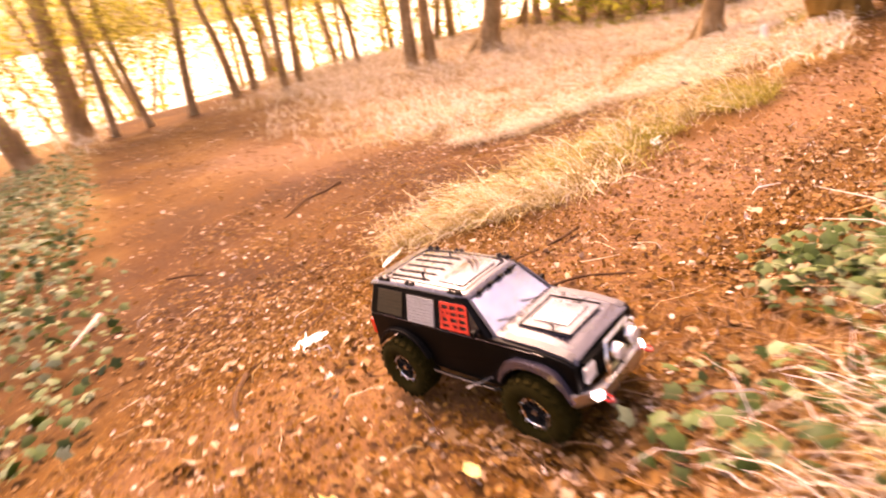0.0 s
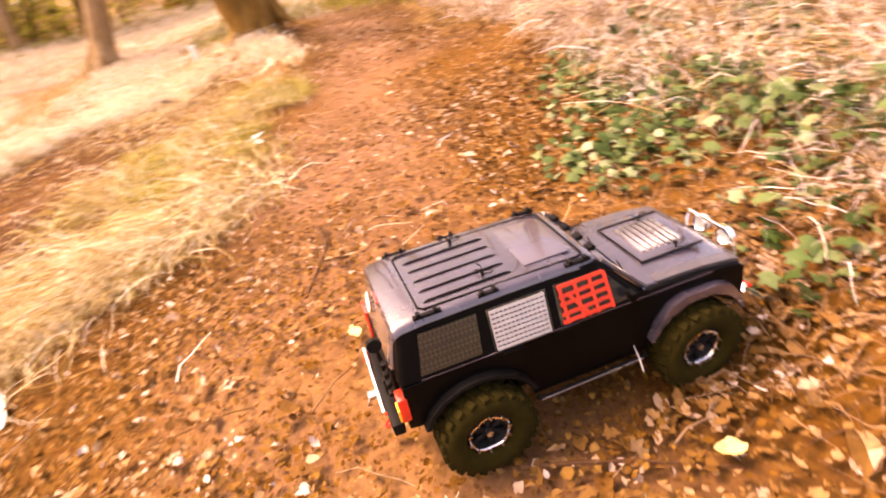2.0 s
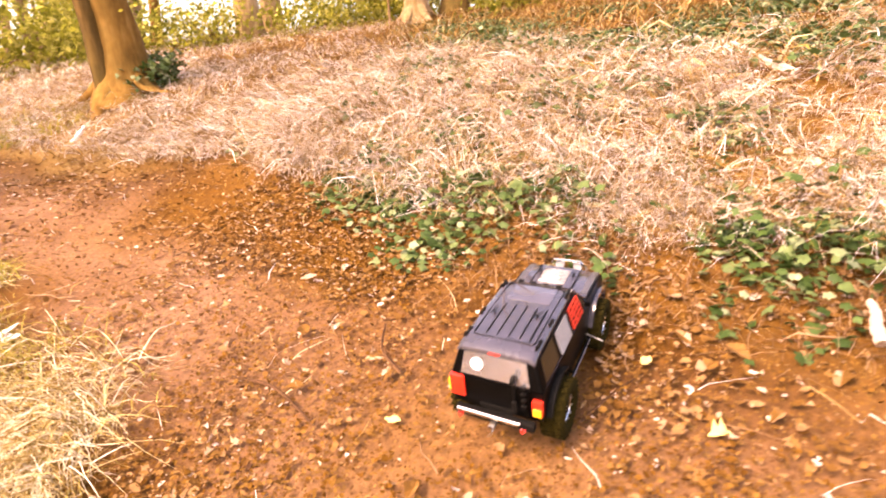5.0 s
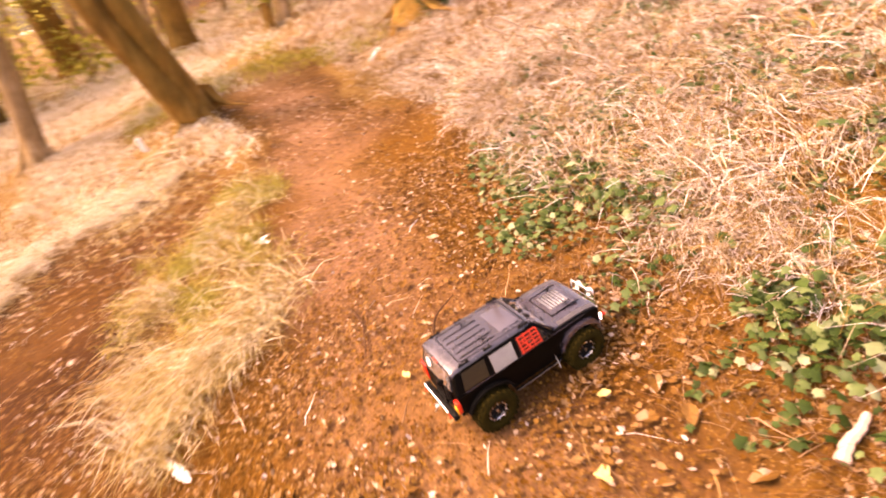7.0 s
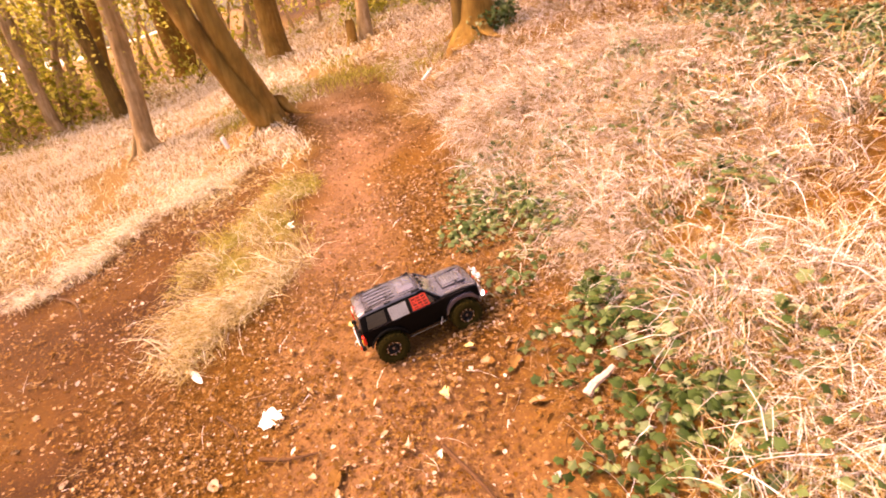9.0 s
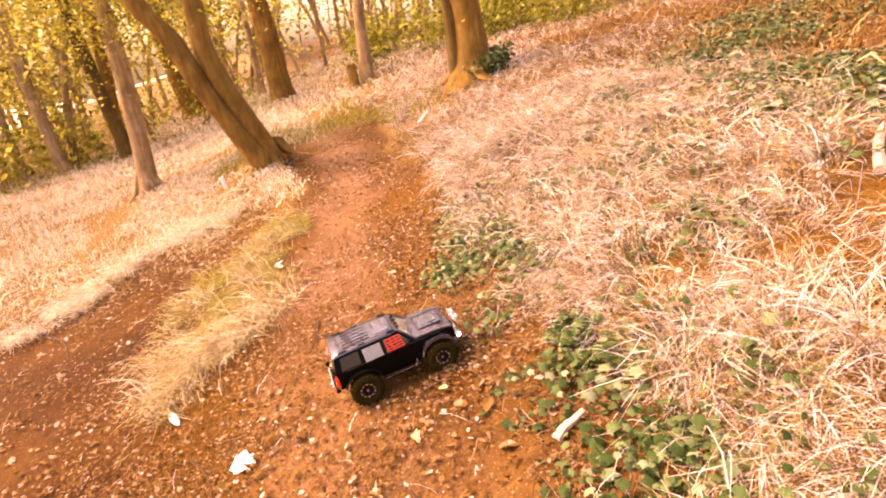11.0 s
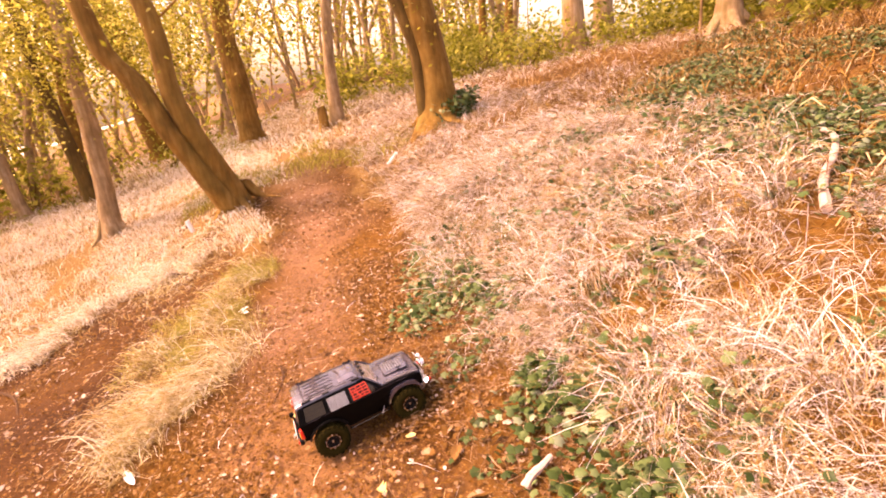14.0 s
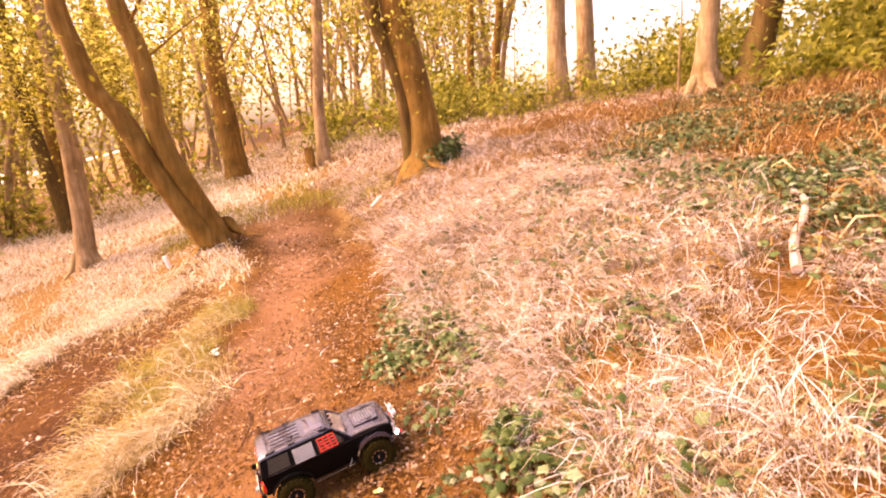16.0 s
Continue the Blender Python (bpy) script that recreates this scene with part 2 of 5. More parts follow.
def part(name, bm, mat, parent=None, label="", smooth=False):
    """Links a bmesh as one mesh object under a thing or a part."""
    bmesh.ops.recalc_face_normals(bm, faces=bm.faces)
    me = bpy.data.meshes.new(name)
    bm.to_mesh(me)
    bm.free()
    if smooth:
        for f in me.polygons:
            f.use_smooth = True
        me.set_sharp_from_angle(angle=radians(38))
    me.materials.append(mat)
    ob = new(name, me)
    ob.parent = parent
    return tagged(ob, label) if label else ob


def add_box(bm, centre, size, bevel=0.0, turn=None, segments=2):
    m = Matrix.Translation(centre) @ (turn or Matrix.Identity(4)) @ Matrix.Diagonal((*size, 1))
    made = bmesh.ops.create_cube(bm, size=1, matrix=m)
    if bevel:
        edges = list({e for v in made["verts"] for e in v.link_edges})
        bmesh.ops.bevel(bm, geom=edges, offset=bevel, segments=segments, affect='EDGES', profile=0.6)


def add_tube(bm, points, radius, sides=8, closed=False):
    """A round bar through points; radius may be one number or one a point."""
    pts = [Vector(p) for p in points]
    radii = radius if isinstance(radius, (list, tuple)) else [radius] * len(pts)
    rings, side = [], None
    for i, p in enumerate(pts):
        a = pts[i - 1] if i else (pts[-1] if closed else p)
        b = pts[(i + 1) % len(pts)] if closed or i + 1 < len(pts) else p
        d = (b - a).normalized()
        if side is None:
            side = d.orthogonal().normalized()
        side = (side - d * side.dot(d)).normalized()
        up = d.cross(side)
        rings.append([bm.verts.new(p + radii[i] * (math.cos(q) * side + math.sin(q) * up)) for q in (2 * math.pi * k / sides for k in range(sides))])
    pairs = list(zip(rings, rings[1:])) + ([(rings[-1], rings[0])] if closed else [])
    for r, s in pairs:
        for k in range(sides):
            bm.faces.new((r[k], r[(k + 1) % sides], s[(k + 1) % sides], s[k]))
    if not closed:
        bm.faces.new(rings[0][::-1]), bm.faces.new(rings[-1])


def add_prism(bm, outline, axis, lo, hi, bevel=0.0):
    """A closed outline in the two other axes, carried along one axis."""
    def at(p, h):
        q = list(p)
        q.insert(axis, h)
        return bm.verts.new(q)
    a, b = [at(p, lo) for p in outline], [at(p, hi) for p in outline]
    n = len(outline)
    faces = [bm.faces.new(a), bm.faces.new(b[::-1])]
    faces += [bm.faces.new((a[i], b[i], b[(i + 1) % n], a[(i + 1) % n])) for i in range(n)]
    if bevel:
        edges = list({e for f in faces[:2] for e in f.edges})
        bmesh.ops.bevel(bm, geom=edges, offset=bevel, segments=3, affect='EDGES', profile=0.6)


def add_lathe(bm, profile, axis_at, sides=32):
    """Turns a profile of (along, radius) about an axis parallel to x through axis_at."""
    cx, cy, cz = axis_at
    rings = [[bm.verts.new((cx + h, cy + r * math.cos(2 * math.pi * k / sides), cz + r * math.sin(2 * math.pi * k / sides))) for k in range(sides)] for h, r in profile]
    for r, s in zip(rings, rings[1:]):
        for k in range(sides):
            bm.faces.new((r[k], r[(k + 1) % sides], s[(k + 1) % sides], s[k]))
    bm.faces.new(rings[0][::-1]), bm.faces.new(rings[-1])


def turns(yaw, pitch, roll):
    """Rotation matrices for arrays of angles: roll about x, pitch about y, then yaw about z."""
    cy, sy, cp, sp, cr, sr = np.cos(yaw), np.sin(yaw), np.cos(pitch), np.sin(pitch), np.cos(roll), np.sin(roll)
    return np.stack([np.stack([cy * cp, cy * sp * sr - sy * cr, cy * sp * cr + sy * sr], -1),
                     np.stack([sy * cp, sy * sp * sr + cy * cr, sy * sp * cr - cy * sr], -1),
                     np.stack([-sp, cp * sr, cp * cr], -1)], -2)


def scatter(name, shapes, places, rot, size, mat, label, category, smooth=True, kind="stuff", group=""):
    """One mesh of many small pieces, each a turned and scaled copy of one of the shapes."""
    pick = rng.integers(0, len(shapes), len(places))
    vs, fs, base = [], [], 0
    for i, (v, f) in enumerate(shapes):
        m = pick == i
        if not m.any():
            continue
        v, f = np.asarray(v, float), np.asarray(f)
        out = np.einsum("nij,nkj->nki", rot[m], v[None] * size[m][:, None, None]) + places[m][:, None]
        n, k = out.shape[:2]
        vs.append(out.reshape(-1, 3))
        fs.append((f[None] + (np.arange(n) * k)[:, None, None]).reshape(-1, f.shape[1]) + base)
        base += n * k
    ob = new(name, mesh_of(name, np.concatenate(vs), np.concatenate(fs), mat, smooth))
    return tagged(ob, label, category, group, kind)


# ---- the lie of the land: a hillside that rises to +y, with a trail along it ----
PROFILE_NEAR = [(-90, -16), (-30, -4.2), (-14, -1.62), (-6, -1.0), (-3, -.72), (-1, -.28), (-.66, -.15), (-.3, -.047), (0, 0), (.3, .06), (.6, .2), (1.5, .51), (2.4, .74), (4, 1.0), (7, 1.42), (9, 2.2), (12, 3.5), (14, 4.1), (90, 9)]
PROFILE_FAR = [(-90, -16), (-30, -4.2), (-14, -1.62), (-6, -1.1), (-3, -.8), (-2, -.6), (-1, -.33), (-.3, -.04), (.6, .05), (1.8, .2), (2.6, .48), (4, .85), (7, 1.35), (9, 1.6), (14, 1.8), (90, 3)]


def smoothed(profile):
    ys = np.arange(-90, 90, 0.02)
    z = np.interp(ys, *np.array(profile).T)
    k = np.hanning(25) / np.hanning(25).sum()
    return ys, np.convolve(np.pad(z, 12, mode="edge"), k, "valid")


NEAR, FAR = smoothed(PROFILE_NEAR), smoothed(PROFILE_FAR)


def soft(a, lo, hi):
    w = np.clip((a - lo) / (hi - lo), 0, 1)
    return w * w * (3 - 2 * w)


LATTICE = rng.random((64, 64))


def lumps(x, y, size):
    """Smooth noise from 0 to 1 with lumps about that wide."""
    u, v = np.asarray(x, float) / size, np.asarray(y, float) / size
    i, j = np.floor(u).astype(int), np.floor(v).astype(int)
    a, b = soft(u - i, 0, 1), soft(v - j, 0, 1)
    g = lambda p, q: LATTICE[p % 64, q % 64]
    return (g(i, j) * (1 - a) + g(i + 1, j) * a) * (1 - b) + (g(i, j + 1) * (1 - a) + g(i + 1, j + 1) * a) * b


def ground(x, y):
    a, b = np.interp(y, *NEAR), np.interp(y, *FAR)
    z = a + (b - a) * soft(-np.asarray(x, float), 1.2, 4.2)
    calm = soft(np.hypot(x, y), 0.35, 0.9)
    z = z + calm * ((lumps(x, y, 0.9) - 0.5) * 0.05 + (lumps(x, y, 0.23) - 0.5) * 0.018)
    return z + (lumps(x, y, 0.07) - 0.5) * 0.006 - 0.008


def segment_distance(x, y, a, b):
    ax, ay, bx, by = *a, *b
    t = np.clip(((x - ax) * (bx - ax) + (y - ay) * (by - ay)) / ((bx - ax) ** 2 + (by - ay) ** 2), 0, 1)
    return np.hypot(x - ax - t * (bx - ax), y - ay - t * (by - ay))


def tuft_cover(x, y):
    """The straw tuft between the two trails, 0 to 1."""
    return 1 - soft(segment_distance(x, y, (-2.35, -.52), (-1.12, -.88)) + (lumps(x, y, 0.35) - 0.5) * 0.45, 0.08, 0.54)


def bare(x, y):
    """How trodden the ground is, 0 to 1: the trail along -x and the one that falls away to -y."""
    wob = (lumps(x, y, 0.5) - 0.5) * 0.22
    lo = np.interp(x, (-30, -8, -6.2, -4.1, -2.7, -2.2, -1.2, -.4, .6, 8), (-.4, -.3, -.1, 0, -.12, -.5, -.65, -.65, -.8, -1.2))
    hi = np.interp(x, (-30, -6, -4.65, -2.5, -1.4, -.7, -.4, 0, .3, .6, 1.5, 8), (1.9, 1.35, 1.1, .8, .6, .45, .3, .36, .28, .14, -.1, -.4))
    one = soft(y - lo + wob, -.1, .1) * soft(hi - y + wob, -.1, .1) * soft(x + wob * 2, -7.2, -5.0)
    left = np.interp(y, (-16, -13, -8, -5.7, -3.6, -3.1, -1.6, -.3), (-7, -6.5, -4.1, -2.9, -2.9, -3.9, -3.9, -3.9))
    right = np.interp(y, (-16, -13, -9, -5, -3, -2, -1.2, -.8, -.5), (-4, -3, -1.6, -.5, -.1, .05, .35, .8, 3.0))
    two = soft(x - left + wob * 4 + (lumps(x, y, 1.3) - .5) * 1.4, -1.6, .7) * soft(right - x + wob, -.15, .15) * soft(-y, .2, .5)
    return np.maximum(one, two) * (1 - tuft_cover(x, y))


def spread(n, x0, x1, y0, y1, weight):
    """About n places in a box, kept by a weight from 0 to 1."""
    out, have = [], 0
    for _ in range(60):
        x, y = rng.uniform(x0, x1, n), rng.uniform(y0, y1, n)
        m = rng.random(n) < weight(x, y)
        out.append(np.stack([x[m], y[m]], -1))
        have += m.sum()
        if have >= n:
            break
    p = np.concatenate(out)[:n]
    return np.column_stack([p, ground(p[:, 0], p[:, 1])])


def build_ground():
    def steps(lo, hi, fine_lo, fine_hi, fine):
        mid = list(np.arange(fine_lo, fine_hi, fine))
        down, up, s = [], [], fine
        while (down or mid)[-1 if down else 0] > lo:
            s *= 1.12
            down.append((down[-1] if down else mid[0]) - s)
        s = fine
        while (up or mid)[-1] < hi:
            s *= 1.12
            up.append((up[-1] if up else mid[-1]) + s)
        return np.array(down[::-1] + mid + up)
    xs, ys = steps(-400, 400, -3.4, 1.9, 0.035), steps(-400, 400, -1.9, 2.0, 0.035)
    x, y = np.meshgrid(xs, ys, indexing="ij")
    z = ground(x, y) - 0.012 * bare(x, y)
    nx, ny = x.shape
    i, j = np.meshgrid(np.arange(nx - 1), np.arange(ny - 1), indexing="ij")
    a = (i * ny + j).ravel()
    faces = np.stack([a, a + ny, a + ny + 1, a + 1], -1)
    ob = new("ground", mesh_of("ground", np.stack([x, y, z], -1).reshape(-1, 3), faces, M_EARTH))
    cover = (1 - bare(x, y)) * (1 - .9 * tuft_cover(x, y)) * (.7 - .62 * np.maximum(soft(y, -1.2, .2) * soft(x, -3.6, -2.4), np.maximum(soft(y, 1.8, 3.2), soft(x, -1.2, .2))))
    ob.data.attributes.new("thatch", 'FLOAT', 'POINT').data.foreach_set("value", cover.ravel().astype(np.float32))
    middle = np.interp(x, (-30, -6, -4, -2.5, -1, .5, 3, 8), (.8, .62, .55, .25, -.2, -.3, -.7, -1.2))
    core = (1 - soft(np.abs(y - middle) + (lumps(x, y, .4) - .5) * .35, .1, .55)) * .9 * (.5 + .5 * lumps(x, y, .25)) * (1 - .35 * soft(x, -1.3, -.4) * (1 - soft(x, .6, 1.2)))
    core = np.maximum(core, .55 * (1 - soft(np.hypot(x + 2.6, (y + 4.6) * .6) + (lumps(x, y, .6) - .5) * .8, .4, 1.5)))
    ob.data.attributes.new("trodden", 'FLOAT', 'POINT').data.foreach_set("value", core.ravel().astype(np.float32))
    # painted vignette: where the soil below the trail is darkened, patchy by noise
    vignette_shade = soft(-y - .15 * x, .75, 1.5) * (1 - soft(-y, 3.0, 4.6)) * (.55 + .45 * lumps(x, y, .8))
    ob.data.attributes.new("vignette_shade", 'FLOAT', 'POINT').data.foreach_set("value", vignette_shade.ravel().astype(np.float32))
    tagged(ob, "brown trodden woodland earth on a hillside with a bare trail", "ground", kind="structure")


build_ground()


# ---- trees ----
LEAF_FLAT = (np.array([(-.5, 0, 0), (0, -.24, .05), (.5, 0, -.02), (0, .24, .05)]), np.array([(0, 1, 2, 3)]))
LEAF_FOLD = (np.array([(-.5, 0, .04), (-.1, -.26, .12), (.5, 0, -.06), (-.1, .26, .1)]), np.array([(0, 1, 2, 3)]))


def curve_through(points, n):
    """A smooth run of n points through rows of numbers."""
    p = np.array(points, float)
    t = np.linspace(0, len(p) - 1, n)
    i = np.clip(t.astype(int), 0, len(p) - 2)
    u = (t - i)[:, None]
    q = np.vstack([2 * p[0] - p[1], p, 2 * p[-1] - p[-2]])
    a, b, c, d = q[i], q[i + 1], q[i + 2], q[i + 3]
    return 0.5 * (2 * b + (c - a) * u + (2 * a - 5 * b + 4 * c - d) * u ** 2 + (3 * b - a - 3 * c + d) * u ** 3)


def stem_arrays(points, n=22, sides=14, flare=0.0, rough=0.06, seed=0):
    run = curve_through(points, n)
    q = np.arange(sides) * 2 * np.pi / sides
    verts = []
    base = run[0, 2]
    for k, (x, y, z, r) in enumerate(run):
        lobes = 1 + 0.5 * np.maximum(0, np.sin(q * 3 + seed)) * flare * np.exp(-max(0, z - base) / 0.16)
        swell = 1 + flare * 0.55 * np.exp(-max(0, z - base) / 0.22)
        wave = 1 + rough * np.sin(q * 2 + seed * 1.7 + z * 1.3) + rough * 0.7 * np.sin(q * 5 - seed + z * 3.1) + rough * (lumps(q * 2 + seed, np.full(sides, z * 4), 0.5) - 0.5)
        rad = max(r, 0.002) * lobes * swell * wave
        verts.append(np.stack([x + rad * np.cos(q), y + rad * np.sin(q), np.full(sides, z)], -1))
    i, j = np.meshgrid(np.arange(len(run) - 1), np.arange(sides), indexing="ij")
    a, b = (i * sides + j).ravel(), (i * sides + (j + 1) % sides).ravel()
    return np.concatenate(verts), np.stack([a, b, b + sides, a + sides], -1)


def joined_arrays(pieces):
    vs, fs, base = [], [], 0
    for v, f in pieces:
        vs.append(v)
        fs.append(f + base)
        base += len(v)
    return np.concatenate(vs), np.concatenate(fs)


def leaf_cloud(centres, spreads, n, size):
    """Places, turns and sizes of n leaves in loose clumps round some centres."""
    per = np.array_split(np.arange(n), len(centres))
    places = np.concatenate([rng.normal(0, 1, (len(p), 3)) * s * np.array((0.35, 0.35, 0.28)) + c for p, c, s in zip(per, centres, spreads)])
    return places, turns(rng.uniform(0, 6.28, n), rng.normal(0, .6, n), rng.normal(0, .7, n)), rng.uniform(.6, 1.3, n) * size


def tree(points, mat, label, flare=0.5, rise=4.0, leaves=0, low=2.2, leaf=0.066, forks=(), boughs=5, sprays=(), group="woodland trees"):
    """One tree: a trunk through points (x, y, z, radius), carried on upwards by rise, with boughs and a leafy crown."""
    k = int(rng.integers(1000))
    pts = [list(p) for p in points]
    x0, y0 = pts[0][:2]
    pts[0][2] = min(pts[0][2], float(ground(x0, y0))) - 0.08
    if rise:
        a, b = np.array(pts[-2]), np.array(pts[-1])
        d = (b - a)[:3] / max(0.3, np.linalg.norm((b - a)[:3]))
        d = d * 0.6 + np.array([0, 0, 0.5])
        pts.append([*(b[:3] + d * rise * 0.5), b[3] * 0.75])
        pts.append([*(b[:3] + d * rise + rng.normal(0, .15, 3)), b[3] * 0.35])
    root = tagged(new("tree"), label, "tree", group)
    origin = Vector((x0, y0, pts[0][2]))
    root.location = origin
    v, f = stem_arrays(pts, 26, 14, flare, 0.05, k)
    limbs = []
    for fork in forks:
        limbs.append(stem_arrays(fork, 18, 12, 0.0, 0.05, k + 3))
    if flare >= .7:
        for q in np.arange(5) * 1.2566 + k:
            r, far = pts[0][3], rng.uniform(2.2, 3.6)
            out = [(x0 + r * d * math.cos(q + w), y0 + r * d * math.sin(q + w)) for d, w in ((.5, 0), (1.3, .08), (far * .7, .2), (far, .3))]
            rise_of = (.3, .1, .025, -.04)
            limbs.append(stem_arrays([(x, y, float(ground(x, y)) + h, r * w) for (x, y), h, w in zip(out, rise_of, (.42, .34, .22, .08))], 9, 8, 0, .06, k))
    run = curve_through(pts, 30)
    tips = []
    for _ in range(boughs):
        i = int(rng.integers(11, 28))
        x, y, z, r = run[i]
        if z - pts[0][2] < low - 0.4:
            continue
        q, s = rng.uniform(0, 6.28), rng.uniform(.7, 1.7)
        tip = (x + s * math.cos(q), y + s * math.sin(q), z + s * rng.uniform(.1, .8))
        mid = ((x + tip[0]) / 2, (y + tip[1]) / 2, (z + tip[2]) / 2 + rng.uniform(-.1, .15))
        limbs.append(stem_arrays([(x, y, z, r * .24), (*mid, r * .15), (*tip, r * .05)], 8, 6, 0, .04, k))
        tips.append(tip)
    for tip in sprays:
        k0 = int(np.argmin(np.abs(run[:, 2] - tip[2] + .35)))
        x, y, z, r = run[k0]
        limbs.append(stem_arrays([(x, y, z, r * .2), ((x + tip[0]) / 2, (y + tip[1]) / 2, (z + tip[2]) / 2 + .1, r * .12), (*tip, r * .04)], 8, 6, 0, .04, k))
        tips.append(tip)
    v, f = joined_arrays([(v, f)] + limbs)
    trunk = new("trunk", mesh_of("trunk", v - np.array(origin), f, mat))
    trunk.parent = root
    if leaves and tips:
        c = np.array(tips + [tuple(run[-1][:3])] + [(t[0] * .7 + x0 * .3, t[1] * .7 + y0 * .3, t[2] - .3) for t in tips])
        places, rot, size = leaf_cloud(c, rng.uniform(1.0, 2.0, len(c)), int(leaves * 2.1), leaf)
        crown = scatter("crown", [LEAF_FLAT, LEAF_FOLD], places - np.array(origin), rot, size, M_CROWN, "yellow-green broad leaves", "", kind="")

        crown.parent = root
    return root


BROWN = "tall brown-barked woodland tree with roots in dry grass"
tree([(-7.6, -2.1, -.62, .143), (-7.62, -1.97, .88, .124), (-7.62, -1.96, 1.6, .115), (-7.63, -1.94, 2.9, .087)], M_BARK_PALE, "pale-barked slender tree with flared roots in bleached grass", .9, 4, 5200, sprays=[(-7.2, -2.5, 2.2), (-7.4, -1.6, 2.5), (-7.1, -3.1, 2.0), (-7.3, -2.2, 2.9), (-7.2, -1.2, 2.8), (-7.5, -2.9, 2.7)])
tree([(-13.33, -3.34, -.83, .175), (-13.3, -3.49, .69, .156), (-13.28, -3.62, 2.08, .138), (-13.27, -3.64, 3.6, .121)], M_BARK_DARK, "dark mossy leaning tree behind a pale one", .4, 4, 2600)
tree([(-14.44, -3.68, -.87, .158), (-14.46, -3.56, .62, .154), (-14.5, -3.41, 2.24, .16), (-14.52, -3.32, 4.3, .146)], M_BARK, BROWN, .4, 4, 2600)
tree([(-5.02, -.2, -.05, .172), (-4.88, -.32, .35, .133), (-4.74, -.56, 1.0, .112), (-4.73, -.65, 1.4, .099), (-4.72, -.645, 1.85, .096), (-4.74, -.7, 2.25, .097), (-4.74, -.8, 2.65, .086)],
     M_BARK, "leaning forked tree with smooth brown bark beside the trail", .75, 4, 1500,
     forks=[[(-4.93, -.3, .02, .19), (-4.82, -.53, .46, .135), (-4.74, -.785, 1.02, .118), (-4.72, -.95, 1.5, .114), (-4.72, -1.14, 1.77, .104), (-4.71, -1.23, 2.2, .094), (-4.71, -1.3, 2.7, .085), (-4.7, -1.2, 4.5, .05)]])
tree([(-19.29, -1.97, -.6, .46), (-19.26, -2.25, .93, .42), (-19.25, -2.47, 2.4, .37)], M_BARK, "thick orange-brown leaning trunk standing behind a forked tree", .4, 4, 2200)
tree([(-12.68, .53, .04, .290), (-12.68, .46, 1.67, .238), (-12.69, .4, 2.6, .220), (-12.68, .47, 4.2, .194)], M_BARK, BROWN, .5, 4, 3200)
tree([(-10.63, 2.28, .37, .158), (-10.62, 2.31, 1.5, .133), (-10.61, 2.38, 2.33, .115), (-10.58, 2.53, 3.8, .104)], M_BARK_PALE, "pale straight woodland tree standing beside a small stump", .5, 4, 2600)
tree([(-5.72, 2.79, .53, .3), (-5.73, 2.77, 1.32, .238), (-5.77, 2.67, 1.96, .232), (-5.82, 2.54, 2.87, .21)], M_BARK, "stout brown tree with ivy round its roots on the bank", .8, 5, 1800)
tree([(-5.72, 2.57, .5, .12), (-5.74, 2.53, 1.42, .09), (-5.77, 2.45, 1.89, .096), (-5.83, 2.26, 2.5, .1), (-5.85, 2.2, 2.9, .1)], M_BARK_DARK, "thin dark stem grown up beside a stout tree", .4, 4, 1400)
tree([(-4.31, 6.84, 1.32, .2), (-4.31, 6.84, 2.0, .143), (-4.29, 6.86, 2.6, .132)], M_BARK_PALE, "grey-brown tree on the crest of the hillside", .7, 5, 900)
tree([(-3.93, 7.36, 1.39, .25), (-3.87, 7.4, 2.0, .205), (-3.8, 7.46, 2.5, .181)], M_BARK_DARK, "dark ivy-clad tree on the crest of the hillside", .6, 5, 1300)
tree([(-10.34, 6.59, 1.3, .11), (-10.26, 6.73, 3.05, .088), (-10.2, 6.82, 3.8, .087)], M_BARK, BROWN, .4, 4, 1800)
tree([(-11.5, 6.54, 1.3, .12), (-11.46, 6.62, 3.2, .088), (-11.43, 6.67, 4.0, .087)], M_BARK, BROWN, .4, 4, 1800)
# pale bark on these two stands for bright sky washing out the trunks
tree([(-7.85, 6.76, 1.4, .24), (-7.88, 6.73, 2.47, .208), (-7.88, 6.72, 3.3, .193)], M_BARK_PALE, "crest tree with sky glare put into its pale colour", .4, 5, 0)
tree([(-8.29, 7.84, 1.5, .22), (-8.31, 7.8, 2.5, .186), (-8.33, 7.79, 3.4, .182)], M_BARK_PALE, "crest tree with sky glare put into its pale colour", .4, 5, 0)
tree([(-4.89, 6.93, 1.34, .025), (-4.89, 6.93, 1.9, .018), (-4.88, 6.94, 2.5, .012)], M_BARK_PALE, "thin bare pale sapling on the hillside", .2, .8, 0, boughs=0)
# the wood down the slope, round the lower trail
tree([(-10.05, -7.82, -1.22, .288), (-10.11, -7.74, -.7, .245), (-10.19, -7.64, -.1, .223), (-10.3, -7.5, 2, .194)], M_BARK_PALE, "broad pale-barked tree with spread roots in tall grass", .9, 4, 2340, low=1.0, boughs=9)
tree([(-8.44, -8.77, -1.3, .158), (-8.46, -8.75, -.18, .135), (-8.47, -8.74, .5, .124), (-8.5, -8.7, 2, .108)], M_BARK_PALE, BROWN, .5, 4, 2340, low=1.0, boughs=9)
tree([(-8.97, -8.65, -1.3, .151), (-8.97, -8.66, -.26, .129), (-8.97, -8.66, .5, .118), (-8.95, -8.6, 2, .108)], M_BARK_PALE, BROWN, .5, 4, 2340, low=1.0, boughs=9)
